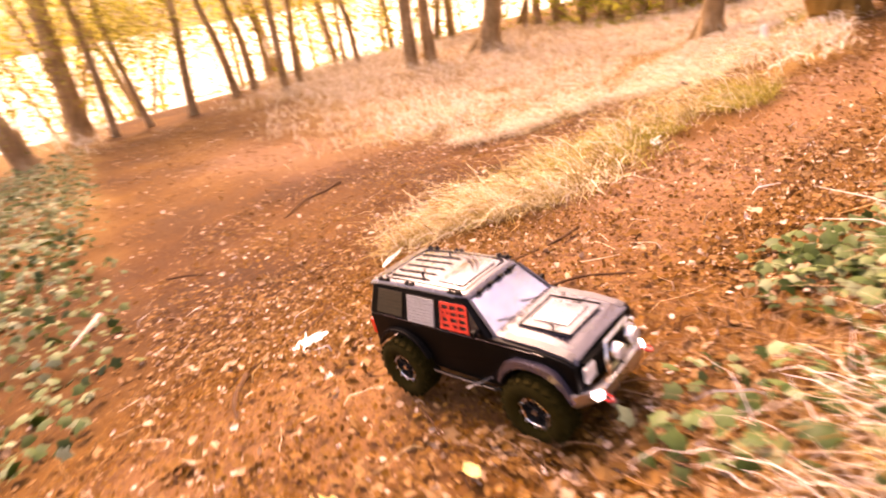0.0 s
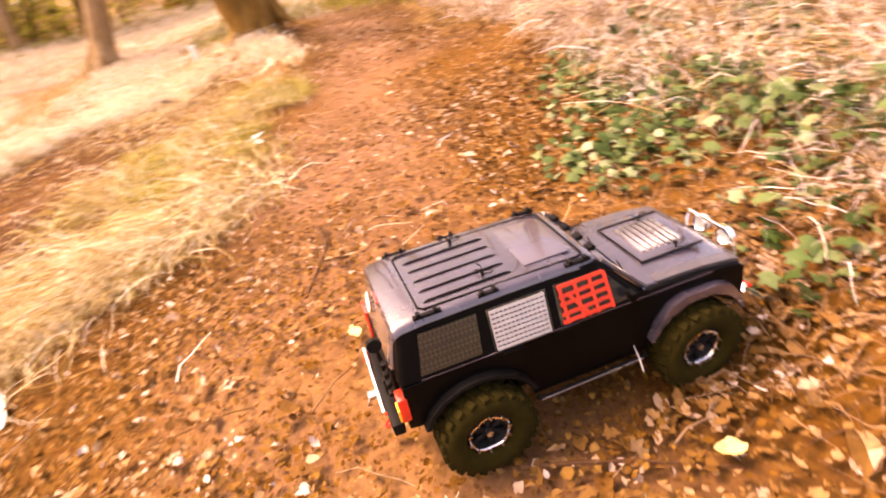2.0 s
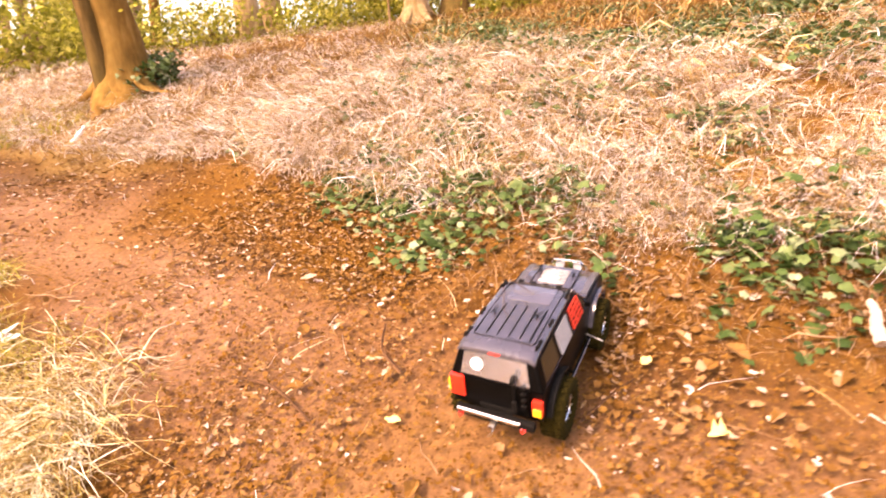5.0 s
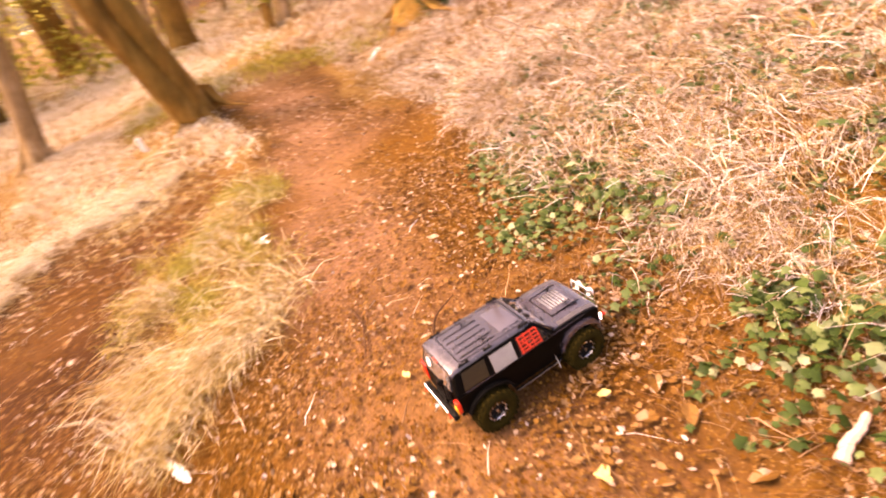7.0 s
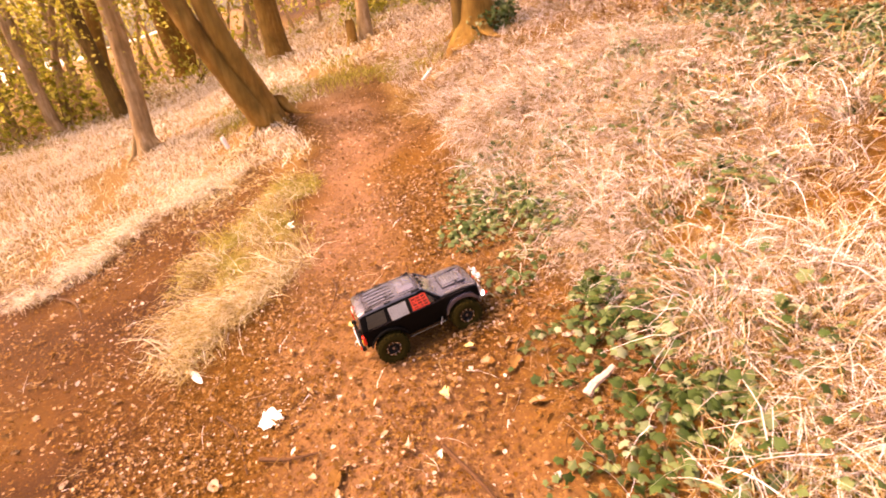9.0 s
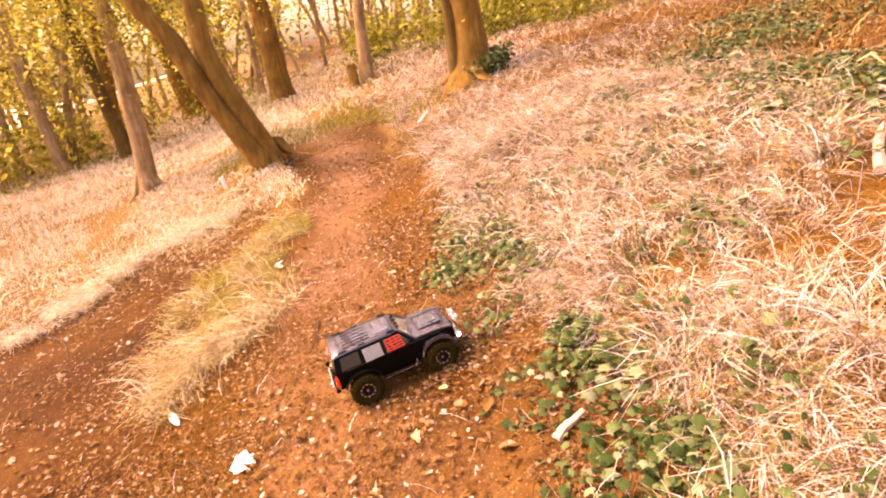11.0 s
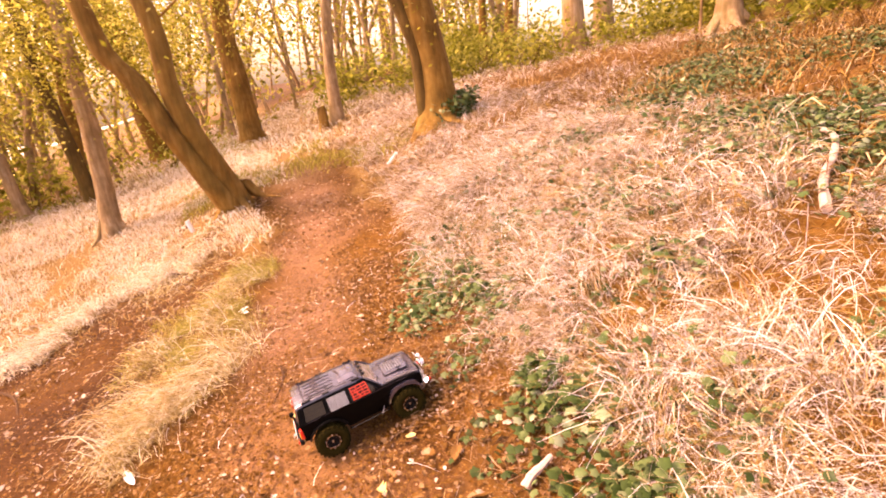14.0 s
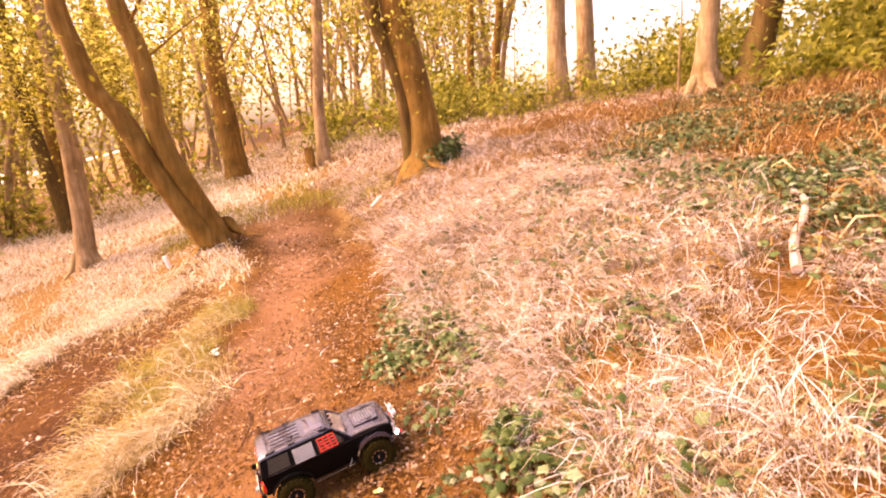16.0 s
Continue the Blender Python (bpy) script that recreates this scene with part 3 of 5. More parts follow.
tree([(-13.25, -4.73, -.97, .158), (-13.22, -4.8, -.4, .137), (-13.2, -4.9, 2, .115)], M_BARK_PALE, BROWN, .6, 4, 3380, low=1.0, boughs=9)
tree([(-6.32, -13.13, -1.56, .115), (-6.22, -13.18, -.32, .091), (-6.04, -13.27, .73, .077)], M_BARK_PALE, BROWN, .4, 4, 2600, low=1.0, boughs=9)
tree([(-7.06, -13.5, -1.6, .108), (-7.03, -13.5, -.32, .095), (-6.9, -13.57, .64, .082)], M_BARK_PALE, BROWN, .4, 4, 2600, low=1.0, boughs=9)
tree([(-6.69, -11.4, -1.4, .097), (-6.73, -11.37, -.19, .075), (-6.74, -11.37, .53, .065)], M_BARK_PALE, BROWN, .4, 4, 2340, low=1.0, boughs=9)
tree([(-7.52, -12.05, -1.5, .104), (-7.6, -12.0, -.31, .081), (-7.68, -11.95, .45, .069)], M_BARK_PALE, BROWN, .4, 4, 2340, low=1.0, boughs=9)
tree([(-10.08, -12.66, -1.5, .094), (-10.01, -12.7, -.39, .072), (-9.92, -12.8, .4, .068)], M_BARK_PALE, BROWN, .4, 4, 2340, low=1.0, boughs=9)
tree([(-4.47, -11.73, -1.47, .108), (-4.58, -11.69, -.5, .086), (-4.72, -11.63, .8, .074)], M_BARK_PALE, BROWN, .4, 4, 2340, low=1.0, boughs=9)
tree([(-2.43, -12.38, -1.5, .202), (-2.5, -12.34, -.2, .180), (-2.59, -12.34, 1.1, .158)], M_BARK_PALE, "leafy tree at the lower trail", .5, 4, 2470, low=1.0, boughs=9)
tree([(-2.81, -11.68, -1.46, .086), (-2.87, -11.66, -.47, .079), (-2.89, -11.66, .45, .068)], M_BARK_PALE, BROWN, .4, 4, 2080, low=1.0, boughs=9)
tree([(-3.57, -11.8, -1.47, .072), (-3.48, -11.83, -.73, .066), (-3.41, -11.85, .05, .058)], M_BARK_PALE, BROWN, .4, 4, 2080, low=1.0, boughs=9)
tree([(-.94, -9.65, -1.28, .187), (-.8, -9.67, -.58, .163), (-.69, -9.68, .1, .142)], M_BARK_PALE, "leaning tree beside the lower trail", .5, 4, 2340, low=1.0, boughs=9)


def far_wood():
    """The uncounted wood behind: many thin leaning stems."""
    pieces, leaf_at = [], []
    spots = []
    for _ in range(140):
        q, d = radians(rng.uniform(148, 206)), rng.uniform(17, 42)
        spots.append((1.8 + d * math.cos(q), -.3 + d * math.sin(q)))
    for _ in range(70):
        q, d = radians(rng.uniform(206, 275)), rng.uniform(17, 40)
        spots.append((d * math.cos(q), d * math.sin(q)))
    for x, y in spots:
        z, r, h = float(ground(x, y)), rng.uniform(.035, .1), rng.uniform(7, 11)
        lx, ly = rng.normal(0, 1.5), rng.normal(0, 1.5)
        pieces.append(stem_arrays([(x, y, z - .1, r * 1.25), (x + lx * .3, y + ly * .3, z + h * .3, r), (x + lx, y + ly, z + h * .65, r * .7), (x + lx * 1.7, y + ly * 1.7, z + h, r * .2)], 9, 7, .4, .03, x))
        for _ in range(3):
            s = rng.uniform(.12, .6)
            bx, by, bz = x + lx * s, y + ly * s, z + h * s
            q, l = rng.uniform(0, 6.28), rng.uniform(1, 2.4)
            pieces.append(stem_arrays([(bx, by, bz, r * .35), (bx + l * .5 * math.cos(q), by + l * .5 * math.sin(q), bz + l * .5, r * .22), (bx + l * math.cos(q), by + l * math.sin(q), bz + l * 1.2, r * .06)], 5, 5, 0, 0, x))
            leaf_at.append((bx + l * .8 * math.cos(q), by + l * .8 * math.sin(q), bz + l * .8))
    v, f = joined_arrays(pieces)
    tagged(new("far_woodland", mesh_of("far_woodland", v, f, M_BARK_PALE)), "distant crowd of thin leaning brown tree stems", "woodland", kind="stuff")
    for _ in range(130):
        q, d = radians(rng.uniform(150, 202)), rng.uniform(16, 34)
        x, y = 1.8 + d * math.cos(q), -.3 + d * math.sin(q)
        leaf_at.append((x, y, float(ground(x, y)) + rng.uniform(1.2, 7.5)))
    for _ in range(110):
        q, d = radians(rng.uniform(204, 262)), rng.uniform(17, 34)
        x, y = d * math.cos(q), d * math.sin(q)
        leaf_at.append((x, y, float(ground(x, y)) + rng.uniform(1.5, 7.5)))
    for _ in range(90):
        q, d = radians(rng.uniform(212, 268)), rng.uniform(18, 34)
        x, y = d * math.cos(q), d * math.sin(q)
        leaf_at.append((x, y, float(ground(x, y)) + rng.uniform(.4, 4.5)))
    c = np.array(leaf_at)
    keep = rng.random(len(c)) < .85
    places, rot, size = leaf_cloud(c[keep], rng.uniform(1.6, 3.8, keep.sum()), 84000, .2)
    places[:, 2] = np.maximum(places[:, 2], ground(places[:, 0], places[:, 1]) + .15)
    scatter("far_foliage", [LEAF_FLAT, LEAF_FOLD], places, rot, size, M_CROWN, "loose yellow-green foliage of the distant wood", "foliage")


far_wood()


def bush(x, y, r, h, n, label):
    c = np.array([(x + rng.normal(0, r * .4), y + rng.normal(0, r * .4), 0) for _ in range(9)])
    c[:, 2] = ground(c[:, 0], c[:, 1]) + rng.uniform(.15, 1, 9) * h
    places, rot, size = leaf_cloud(c, np.full(9, r * .9), n, .12 if r < 1.5 else .17)
    places[:, 2] = np.maximum(places[:, 2], ground(places[:, 0], places[:, 1]) + .02)
    stems = [stem_arrays([(x + rng.normal(0, .1), y + rng.normal(0, .1), float(ground(x, y)) - .03, .012), (*((p * .5 + np.array((x, y, p[2])) * .5)), .009), (*p, .004)], 6, 5, 0, 0) for p in c]
    v, f = joined_arrays(stems)
    root = tagged(new("bush", mesh_of("bush", v, f, M_BARK_DARK)), label, "bush", "undergrowth bushes")
    leaves = scatter("leaves", [LEAF_FLAT, LEAF_FOLD], places, rot, size, M_BUSH, "", "", kind="")
    leaves.parent = root


for bx, by, br, bh, bn in ((-9.5, 5.4, 1.3, .5, 1500), (-11.0, 5.0, 1.5, .6, 1500), (-8.0, 6.0, 1.0, .4, 900), (-14.5, 3.6, 1.6, .8, 1500), (-12.5, 6.5, 1.6, 1.2, 1800), (-6.6, 7.4, 1.0, .35, 900),
                           (-7.2, 8.4, 1.2, .55, 1800), (-6.0, 8.6, 1.3, .8, 2400), (-5.0, 8.4, 1.2, 1.0, 2600), (-1.9, 8.2, 1.1, .6, 4000), (-3.0, 8.8, 1.3, .9, 4500), (-.6, 8.0, 1.0, .6, 3500), (.6, 8.3, 1.2, .8, 3500), (-1.4, 10.0, 1.8, 1.8, 6000), (-3.2, 10.6, 1.8, 2.0, 6000), (-2.4, 12.5, 2.4, 2.6, 6000), (.6, 10.5, 2.0, 2.0, 5000),
                           (-1.2, 6.4, .6, .3, 900), (.4, 6.0, .6, .3, 800), (-2.6, 6.6, .7, .35, 900), (-14.5, -4.8, 1.6, 1.2, 900), (-13.5, -6.4, 1.6, 1.3, 1000), (-15.0, -1.5, 1.5, .7, 500), (-17.5, -5.5, 2.4, 2.6, 800), (-19.0, -8.0, 2.6, 3.0, 900), (-20.5, -3.6, 2.2, 2.0, 500), (-16.5, -9.5, 2.4, 2.6, 900)):
    bush(bx, by, br, bh, bn, "loose yellow-green bramble bush in the undergrowth")


# ---- the radio-controlled off-road car, nose up the bank ----
def side_x(z):
    """Half width of the cabin at a height: the sides lean in to the roof."""
    return .0965 - max(0.0, z - .165) * .3


def side_panel(bm, corners, out=.0015, thick=.002, sign=1):
    """A flat panel laid on the cabin's leaning side; corners as (y, z)."""
    a = [bm.verts.new((sign * (side_x(z) + out - thick), y, z)) for y, z in corners]
    b = [bm.verts.new((sign * (side_x(z) + out), y, z)) for y, z in corners]
    n = len(a)
    bm.faces.new(a), bm.faces.new(b[::-1])
    for i in range(n):
        bm.faces.new((a[i], a[(i + 1) % n], b[(i + 1) % n], b[i]))


def strip(bm, a, b, width, lift=.002, sign=1):
    """A flat strap on the cabin side from a to b, both (y, z)."""
    (y0, z0), (y1, z1) = a, b
    d = math.hypot(y1 - y0, z1 - z0)
    ny, nz = -(z1 - z0) / d * width / 2, (y1 - y0) / d * width / 2
    side_panel(bm, [(y0 + ny, z0 + nz), (y1 + ny, z1 + nz), (y1 - ny, z1 - nz), (y0 - ny, z0 - nz)], lift + .001, .0012, sign)


def arch(cy, r, n=10):
    """Points over a wheel, from its back to its front, as (y, z)."""
    return [(cy + r * math.cos(math.pi - math.pi * k / n), .072 + r * .9 * math.sin(math.pi * k / n)) for k in range(n + 1)]


def lug_meshes():
    made = []
    for wide, skew in ((.0135, -.35), (.0125, .5), (.0135, .35)):
        bm = bmesh.new()
        add_box(bm, (0, 0, .0615), (wide, .0105, .0065), .001, Matrix.Rotation(skew, 4, 'Z'), 1)
        me = bpy.data.meshes.new("tread_block")
        bm.to_mesh(me)
        bm.free()
        me.materials.append(M_RUBBER)
        made.append(me)
    bm = bmesh.new()
    add_lathe(bm, [(0, .0017), (.005, .0017)], (0, 0, 0), 6)
    bolt = bpy.data.meshes.new("bolt")
    bm.to_mesh(bolt)
    bm.free()
    bolt.materials.append(M_SILVER)
    bm = bmesh.new()
    add_box(bm, (0, 0, .017), (.005, .0065, .018), .0012, None, 1)
    spoke = bpy.data.meshes.new("spoke")
    bm.to_mesh(spoke)
    bm.free()
    spoke.materials.append(M_RIM)
    return made, bolt, spoke


LUGS, BOLT, SPOKE = lug_meshes()


def build_wheel(parent, x, y, sign):
    w = .046
    bm = bmesh.new()
    prof = [(-.017, .026), (-.017, .031), (.012, .031), (.016, .027), (.010, .0235), (.003, .021), (.003, .009), (.011, .008), (.012, .002)]
    add_lathe(bm, [(sign * h, r) for h, r in prof], (0, 0, 0), 28)
    wheel = part("wheel", bm, M_RIM, parent, "black beadlock wheel with a chunky tyre", True)
    wheel.location = (x, y, .0575)
    bm = bmesh.new()
    prof = [(-w * .36, .031), (-w * .5, .038), (-w * .54, .047), (-w * .5, .0565), (-w * .4, .0608), (-w * .15, .062), (w * .15, .062), (w * .4, .0608), (w * .5, .0565), (w * .54, .047), (w * .5, .038), (w * .36, .031)]
    sides = 44
    rings = [[bm.verts.new((h * (1 + (.05 if k % 2 and q > .045 else 0)), q * math.cos(2 * math.pi * k / sides), q * math.sin(2 * math.pi * k / sides))) for k in range(sides)] for h, q in prof]
    for a, b in zip(rings, rings[1:] + rings[:1]):
        for k in range(sides):
            bm.faces.new((a[k], a[(k + 1) % sides], b[(k + 1) % sides], b[k]))
    part("tyre", bm, M_RUBBER, wheel, "dusty black knobbly rubber tyre", True)

    def piece(name, me, m):
        ob = new(name, me)
        ob.parent = wheel
        ob.matrix_local = m
    for k in range(22):
        for row, h in enumerate((-.0155, 0.0, .0155)):
            q = 2 * math.pi * (k + (.5 if row == 1 else 0)) / 22
            piece("tread_block", LUGS[row], Matrix.Rotation(q, 4, 'X') @ Matrix.Translation((h, 0, 0)))
    for k in range(6):
        piece("spoke", SPOKE, Matrix.Rotation(k * math.pi / 3, 4, 'X') @ Matrix.Translation((sign * .0085, 0, 0)))
    for k in range(10):
        q = 2 * math.pi * k / 10 + .2
        piece("bolt", BOLT, Matrix.Translation((sign * .0145 - (.005 if sign < 0 else 0), .0275 * math.cos(q), .0275 * math.sin(q))))
    bm = bmesh.new()
    add_tube(bm, [(sign * .0145, (.0265 + .0012 * math.sin(5 * q)) * math.cos(q), (.0265 + .0012 * math.sin(5 * q)) * math.sin(q)) for q in (2 * math.pi * k / 30 for k in range(30))], .0017, 6, True)
    part("beadlock_ring", bm, M_CHROME, wheel, "worn silver beadlock ring", True)
    bm = bmesh.new()
    add_lathe(bm, [(sign * .006, .005), (sign * .016, .0045)], (0, 0, 0), 6)
    part("hub_nut", bm, M_SILVER, wheel)


def body_clip(parent, x, y, z, turn=0.0, label="black body post with a hairpin clip"):
    bm = bmesh.new()
    add_tube(bm, [(0, 0, -.004), (0, 0, .009)], .0022, 7)
    add_tube(bm, [(-.012, 0, .005), (-.004, .0015, .006), (.004, -.0015, .005), (.011, 0, .007), (.014, .003, .009), (.011, .006, .009), (.004, .004, .006)], .0009, 5)
    add_tube(bm, [(0, 0, .004), (-.006, .006, .009), (-.010, .003, .013)], .0009, 5)
    ob = part("body_clip", bm, M_TRIM, parent, label, True)
    ob.matrix_local = Matrix.Translation((x, y, z)) @ Matrix.Rotation(turn, 4, 'Z')


def build_car():
    car = tagged(new("rc_car"), "black radio-controlled off-road estate car with red window net on dirt trail", "toy car")
    car.matrix_world = pose(0, 0, -.002, 9, 0, 0)

    # lower shell with the wheel arches cut out of it, nose at +y
    bm = bmesh.new()
    outline = [(-.247, .095), (-.244, .16)]
    outline += [(-.1, .1655), (.078, .168), (.09, .1715), (.16, .168), (.222, .160), (.233, .152), (.236, .105)]
    outline += arch(.1565, .073)[-2::-1] + arch(-.1565, .073)[:0:-1]
    add_prism(bm, outline, 0, -.0965, .0965, .0025)
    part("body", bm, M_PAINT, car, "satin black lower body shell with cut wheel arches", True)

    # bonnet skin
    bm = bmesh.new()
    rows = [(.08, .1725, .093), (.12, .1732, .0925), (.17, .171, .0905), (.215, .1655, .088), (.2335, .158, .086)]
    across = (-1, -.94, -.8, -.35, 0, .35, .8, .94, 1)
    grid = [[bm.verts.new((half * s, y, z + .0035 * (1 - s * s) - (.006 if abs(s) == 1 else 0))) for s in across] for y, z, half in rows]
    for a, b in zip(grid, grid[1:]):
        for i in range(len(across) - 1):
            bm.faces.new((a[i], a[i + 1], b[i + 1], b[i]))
    part("bonnet", bm, M_ROOF, car, "graphite bonnet with sky sheen in its colour and creased sides", True)
    bm = bmesh.new()
    add_prism(bm, [(-.052, .108), (.05, .106), (.05, .203), (-.052, .205)], 2, .1735, .1775, .001)
    plate = part("bonnet_plate", bm, M_ROOF, car, "raised bonnet panel with silver louvres", True)
    for k in range(7):
        bm = bmesh.new()
        y = .126 + k * .0098
        add_box(bm, (-.004, y, .179), (.066, .0056, .0034), .0012, Matrix.Rotation(-.25, 4, 'X'))
        part("louvre", bm, M_SILVER, plate, "", True)
    bm = bmesh.new()
    for x in (-.052, .05):
        add_box(bm, (x, .155, .178), (.0022, .1, .0026), .0006)
    add_box(bm, (-.001, .107, .178), (.102, .0022, .0026), .0006)
    part("panel_seam", bm, M_TRIM, plate)
    body_clip(car, -.043, .17, .177, 1.7)
    body_clip(car, .041, .168, .177, 1.4)
    for s in (-1, 1):
        bm = bmesh.new()
        add_prism(bm, [(.1, .168), (.1, .1748), (.17, .1728), (.216, .1664), (.228, .1622), (.228, .156)], 0, s * .0735, s * .0905, .0006)
        part("bonnet_side_trim", bm, M_CARBON_PALE, car, "carbon-weave strip along the bonnet edge")

    # cabin, roof and glass
    bm = bmesh.new()
    lo, hi = .164, .2275
    base = [(-side_x(lo), -.246), (side_x(lo), -.246), (side_x(lo), .082), (-side_x(lo), .082)]
    top = [(-side_x(hi), -.231), (side_x(hi), -.231), (side_x(hi), .024), (-side_x(hi), .024)]
    a, b = [bm.verts.new((x, y, lo)) for x, y in base], [bm.verts.new((x, y, hi)) for x, y in top]
    bm.faces.new(a), bm.faces.new(b)
    for i in range(4):
        bm.faces.new((a[i], a[(i + 1) % 4], b[(i + 1) % 4], b[i]))
    bmesh.ops.bevel(bm, geom=[e for e in bm.edges if abs(e.verts[0].co.z - e.verts[1].co.z) > .03], offset=.008, segments=3, affect='EDGES', profile=.6)
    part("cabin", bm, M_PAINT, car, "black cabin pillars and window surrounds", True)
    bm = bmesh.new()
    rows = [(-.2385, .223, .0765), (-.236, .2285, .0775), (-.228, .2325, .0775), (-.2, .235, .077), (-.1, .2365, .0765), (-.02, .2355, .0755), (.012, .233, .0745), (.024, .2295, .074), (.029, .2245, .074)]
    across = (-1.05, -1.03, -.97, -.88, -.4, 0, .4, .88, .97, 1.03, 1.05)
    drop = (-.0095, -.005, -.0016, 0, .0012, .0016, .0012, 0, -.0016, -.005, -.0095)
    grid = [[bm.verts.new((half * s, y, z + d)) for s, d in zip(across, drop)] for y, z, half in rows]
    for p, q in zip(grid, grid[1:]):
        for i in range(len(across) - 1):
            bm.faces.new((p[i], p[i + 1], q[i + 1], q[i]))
    roof = part("roof", bm, M_ROOF, car, "graphite roof skin with sky sheen in its colour and pressed ribs", True)
    for x in (-.036, -.013, .011, .034, .055):
        bm = bmesh.new()
        add_tube(bm, [(x, -.19, .2352), (x, -.185, .2375), (x, -.085, .2385), (x, -.08, .2362)], .0015, 6)
        part("roof_rib", bm, M_TRIM, roof, "", True)
    bm = bmesh.new()
    add_tube(bm, [(-.056, -.2, .2365), (.062, -.2, .2365), (.067, -.194, .2365), (.067, .004, .2355), (.062, .011, .2348), (-.056, .011, .2348), (-.061, .004, .2355), (-.061, -.194, .2365)], .0013, 6, True)
    part("panel_bead", bm, M_TRIM, roof, "", True)
    bm = bmesh.new()
    add_box(bm, (.005, -.03, .2372), (.096, .062, .002), .0009)
    part("sunroof", bm, M_MIRROR, roof, "glossy smoked sunroof panel", True)
    for x in (-.074, .0745):
        for y, n in ((-.193, .034), (-.118, .026), (-.002, .034)):
            bm = bmesh.new()
            add_box(bm, (x, y, .2335), (.006, n, .004), .001)
            add_box(bm, (x, y - n * .3, .2365), (.0075, .005, .005), .001)
            add_box(bm, (x, y + n * .3, .2365), (.0075, .005, .005), .001)
            part("rack_mount", bm, M_TRIM, roof, "black roof-rack foot")
    body_clip(car, -.048, -.12, .2365, 1.2)
    body_clip(car, .043, -.111, .2365, .6)

    for s in (1, -1):
        bm = bmesh.new()
        side_panel(bm, [(-.219, .169), (-.143, .169), (-.139, .2165), (-.21, .2165)], sign=s)
        part("rear_side_window", bm, M_CARBON, car, "dark woven carbon window panel")
        bm = bmesh.new()
        side_panel(bm, [(-.127, .166), (-.05, .166), (-.05, .217), (-.127, .217)], .001, sign=s)
        mid = part("middle_window", bm, M_GLASS, car, "window behind a silver wire mesh")
        bm = bmesh.new()
        for k in range(9):
            z = .1685 + k * .0056
            strip(bm, (-.124, z), (-.0535, z), .0036, .0024, s)
        for k in range(13):
            y = -.1235 + k * .00575
            strip(bm, (y, .1675), (y, .2145), .0015, .0014, s)
        part("wire_mesh", bm, M_MESH, mid, "silver wire mesh screen")
        bm = bmesh.new()
        side_panel(bm, [(-.04, .167), (.056, .170), (.055, .181), (.024, .2165), (-.04, .2175)], .001, sign=s)
        fore = part("front_window", bm, M_GLASS, car, "dark front side window behind a red net")
        bm = bmesh.new()
        for k in range(5):
            z = .1705 + k * .0108
            strip(bm, (-.036, z - .0015 * (k % 2)), (.031 - .0015 * k, z + .001), .0042, .0022, s)
        for k in range(4):
            y = -.034 + k * .0205
            strip(bm, (y + .004, .1685), (y - .0005 * k, .2155), .0042, .0034, s)
        strip(bm, (.0, .17), (-.026, .205), .0045, .0044, s)
        part("window_net", bm, M_RED, fore, "bright red webbing window net")
        # flares, sill, mirror, handles
        for cy in (-.1565, .1565):
            bm = bmesh.new()
            outer, inner = arch(cy, .078), arch(cy, .0725)
            if cy > 0:
                outer = [(y, min(z, .136) + .012 * soft(z, .1, .13)) for y, z in outer]
            for x0, x1 in ((s * .094, s * .1085),):
                n = len(outer)
                pa = [[bm.verts.new((x, y, z)) for y, z in ring] for x in (x0, x1) for ring in (outer, inner)]
                for i in range(1, n - 2):
                    for p, q in ((pa[0], pa[2]), (pa[2], pa[3]), (pa[3], pa[1])):
                        bm.faces.new((p[i], p[i + 1], q[i + 1], q[i]))
            # front flares take the lighter roof colour in place of skylight on their tops
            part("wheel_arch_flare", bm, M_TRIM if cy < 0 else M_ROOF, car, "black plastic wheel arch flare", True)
        bm = bmesh.new()
        add_tube(bm, [(s * .1, -.082, .069), (s * .1025, -.07, .066), (s * .1025, .065, .068), (s * .1, .08, .07)], .0035, 8)
        slider = part("rock_slider", bm, M_TRIM, car, "", True)
        # light caught by the slider edge, put in as a thin silver bar
        bm = bmesh.new()
        add_tube(bm, [(s * .106, -.078, .0685), (s * .1065, .07, .0705)], .0008, 6)
        part("slider_edge", bm, M_SILVER, slider, "thin silver bar standing in for the highlight along the slider")
        for y, z in ((-.03, .1615), (-.105, .1585)):
            bm = bmesh.new()
            add_box(bm, (s * .0975, y, z), (.004, .025, .003), .001)
            part("door_handle", bm, M_TRIM, car)
        bm = bmesh.new()
        add_tube(bm, [(s * .09, .05, .178), (s * .1, .052, .18)], .002, 6)
        add_box(bm, (s * .104, .053, .1795), (.014, .008, .013), .003)
        part("door_mirror", bm, M_PAINT, car, "black door mirror", True)
        bm = bmesh.new()
        add_box(bm, (s * .0972, -.02, .1635), (.0014, .4, .0016), .0004)
        part("belt_moulding", bm, M_ROOF, car)
    bm = bmesh.new()
    add_tube(bm, [(.094, .064, .088), (.12, .054, .0905), (.143, .0435, .0915)], .0012, 6)
    part("link_rod", bm, M_MESH, car, "thin silver rod sticking out below the sill")

    # windscreen and tailgate
    bm = bmesh.new()
    v = [bm.verts.new(c) for c in ((-.086, .0835, .171), (.086, .0835, .171), (.071, .0305, .2215), (-.071, .0305, .2215))]
    w = [bm.verts.new((x.co.x, x.co.y - .003, x.co.z - .002)) for x in v]
    bm.faces.new(v), bm.faces.new(w[::-1])
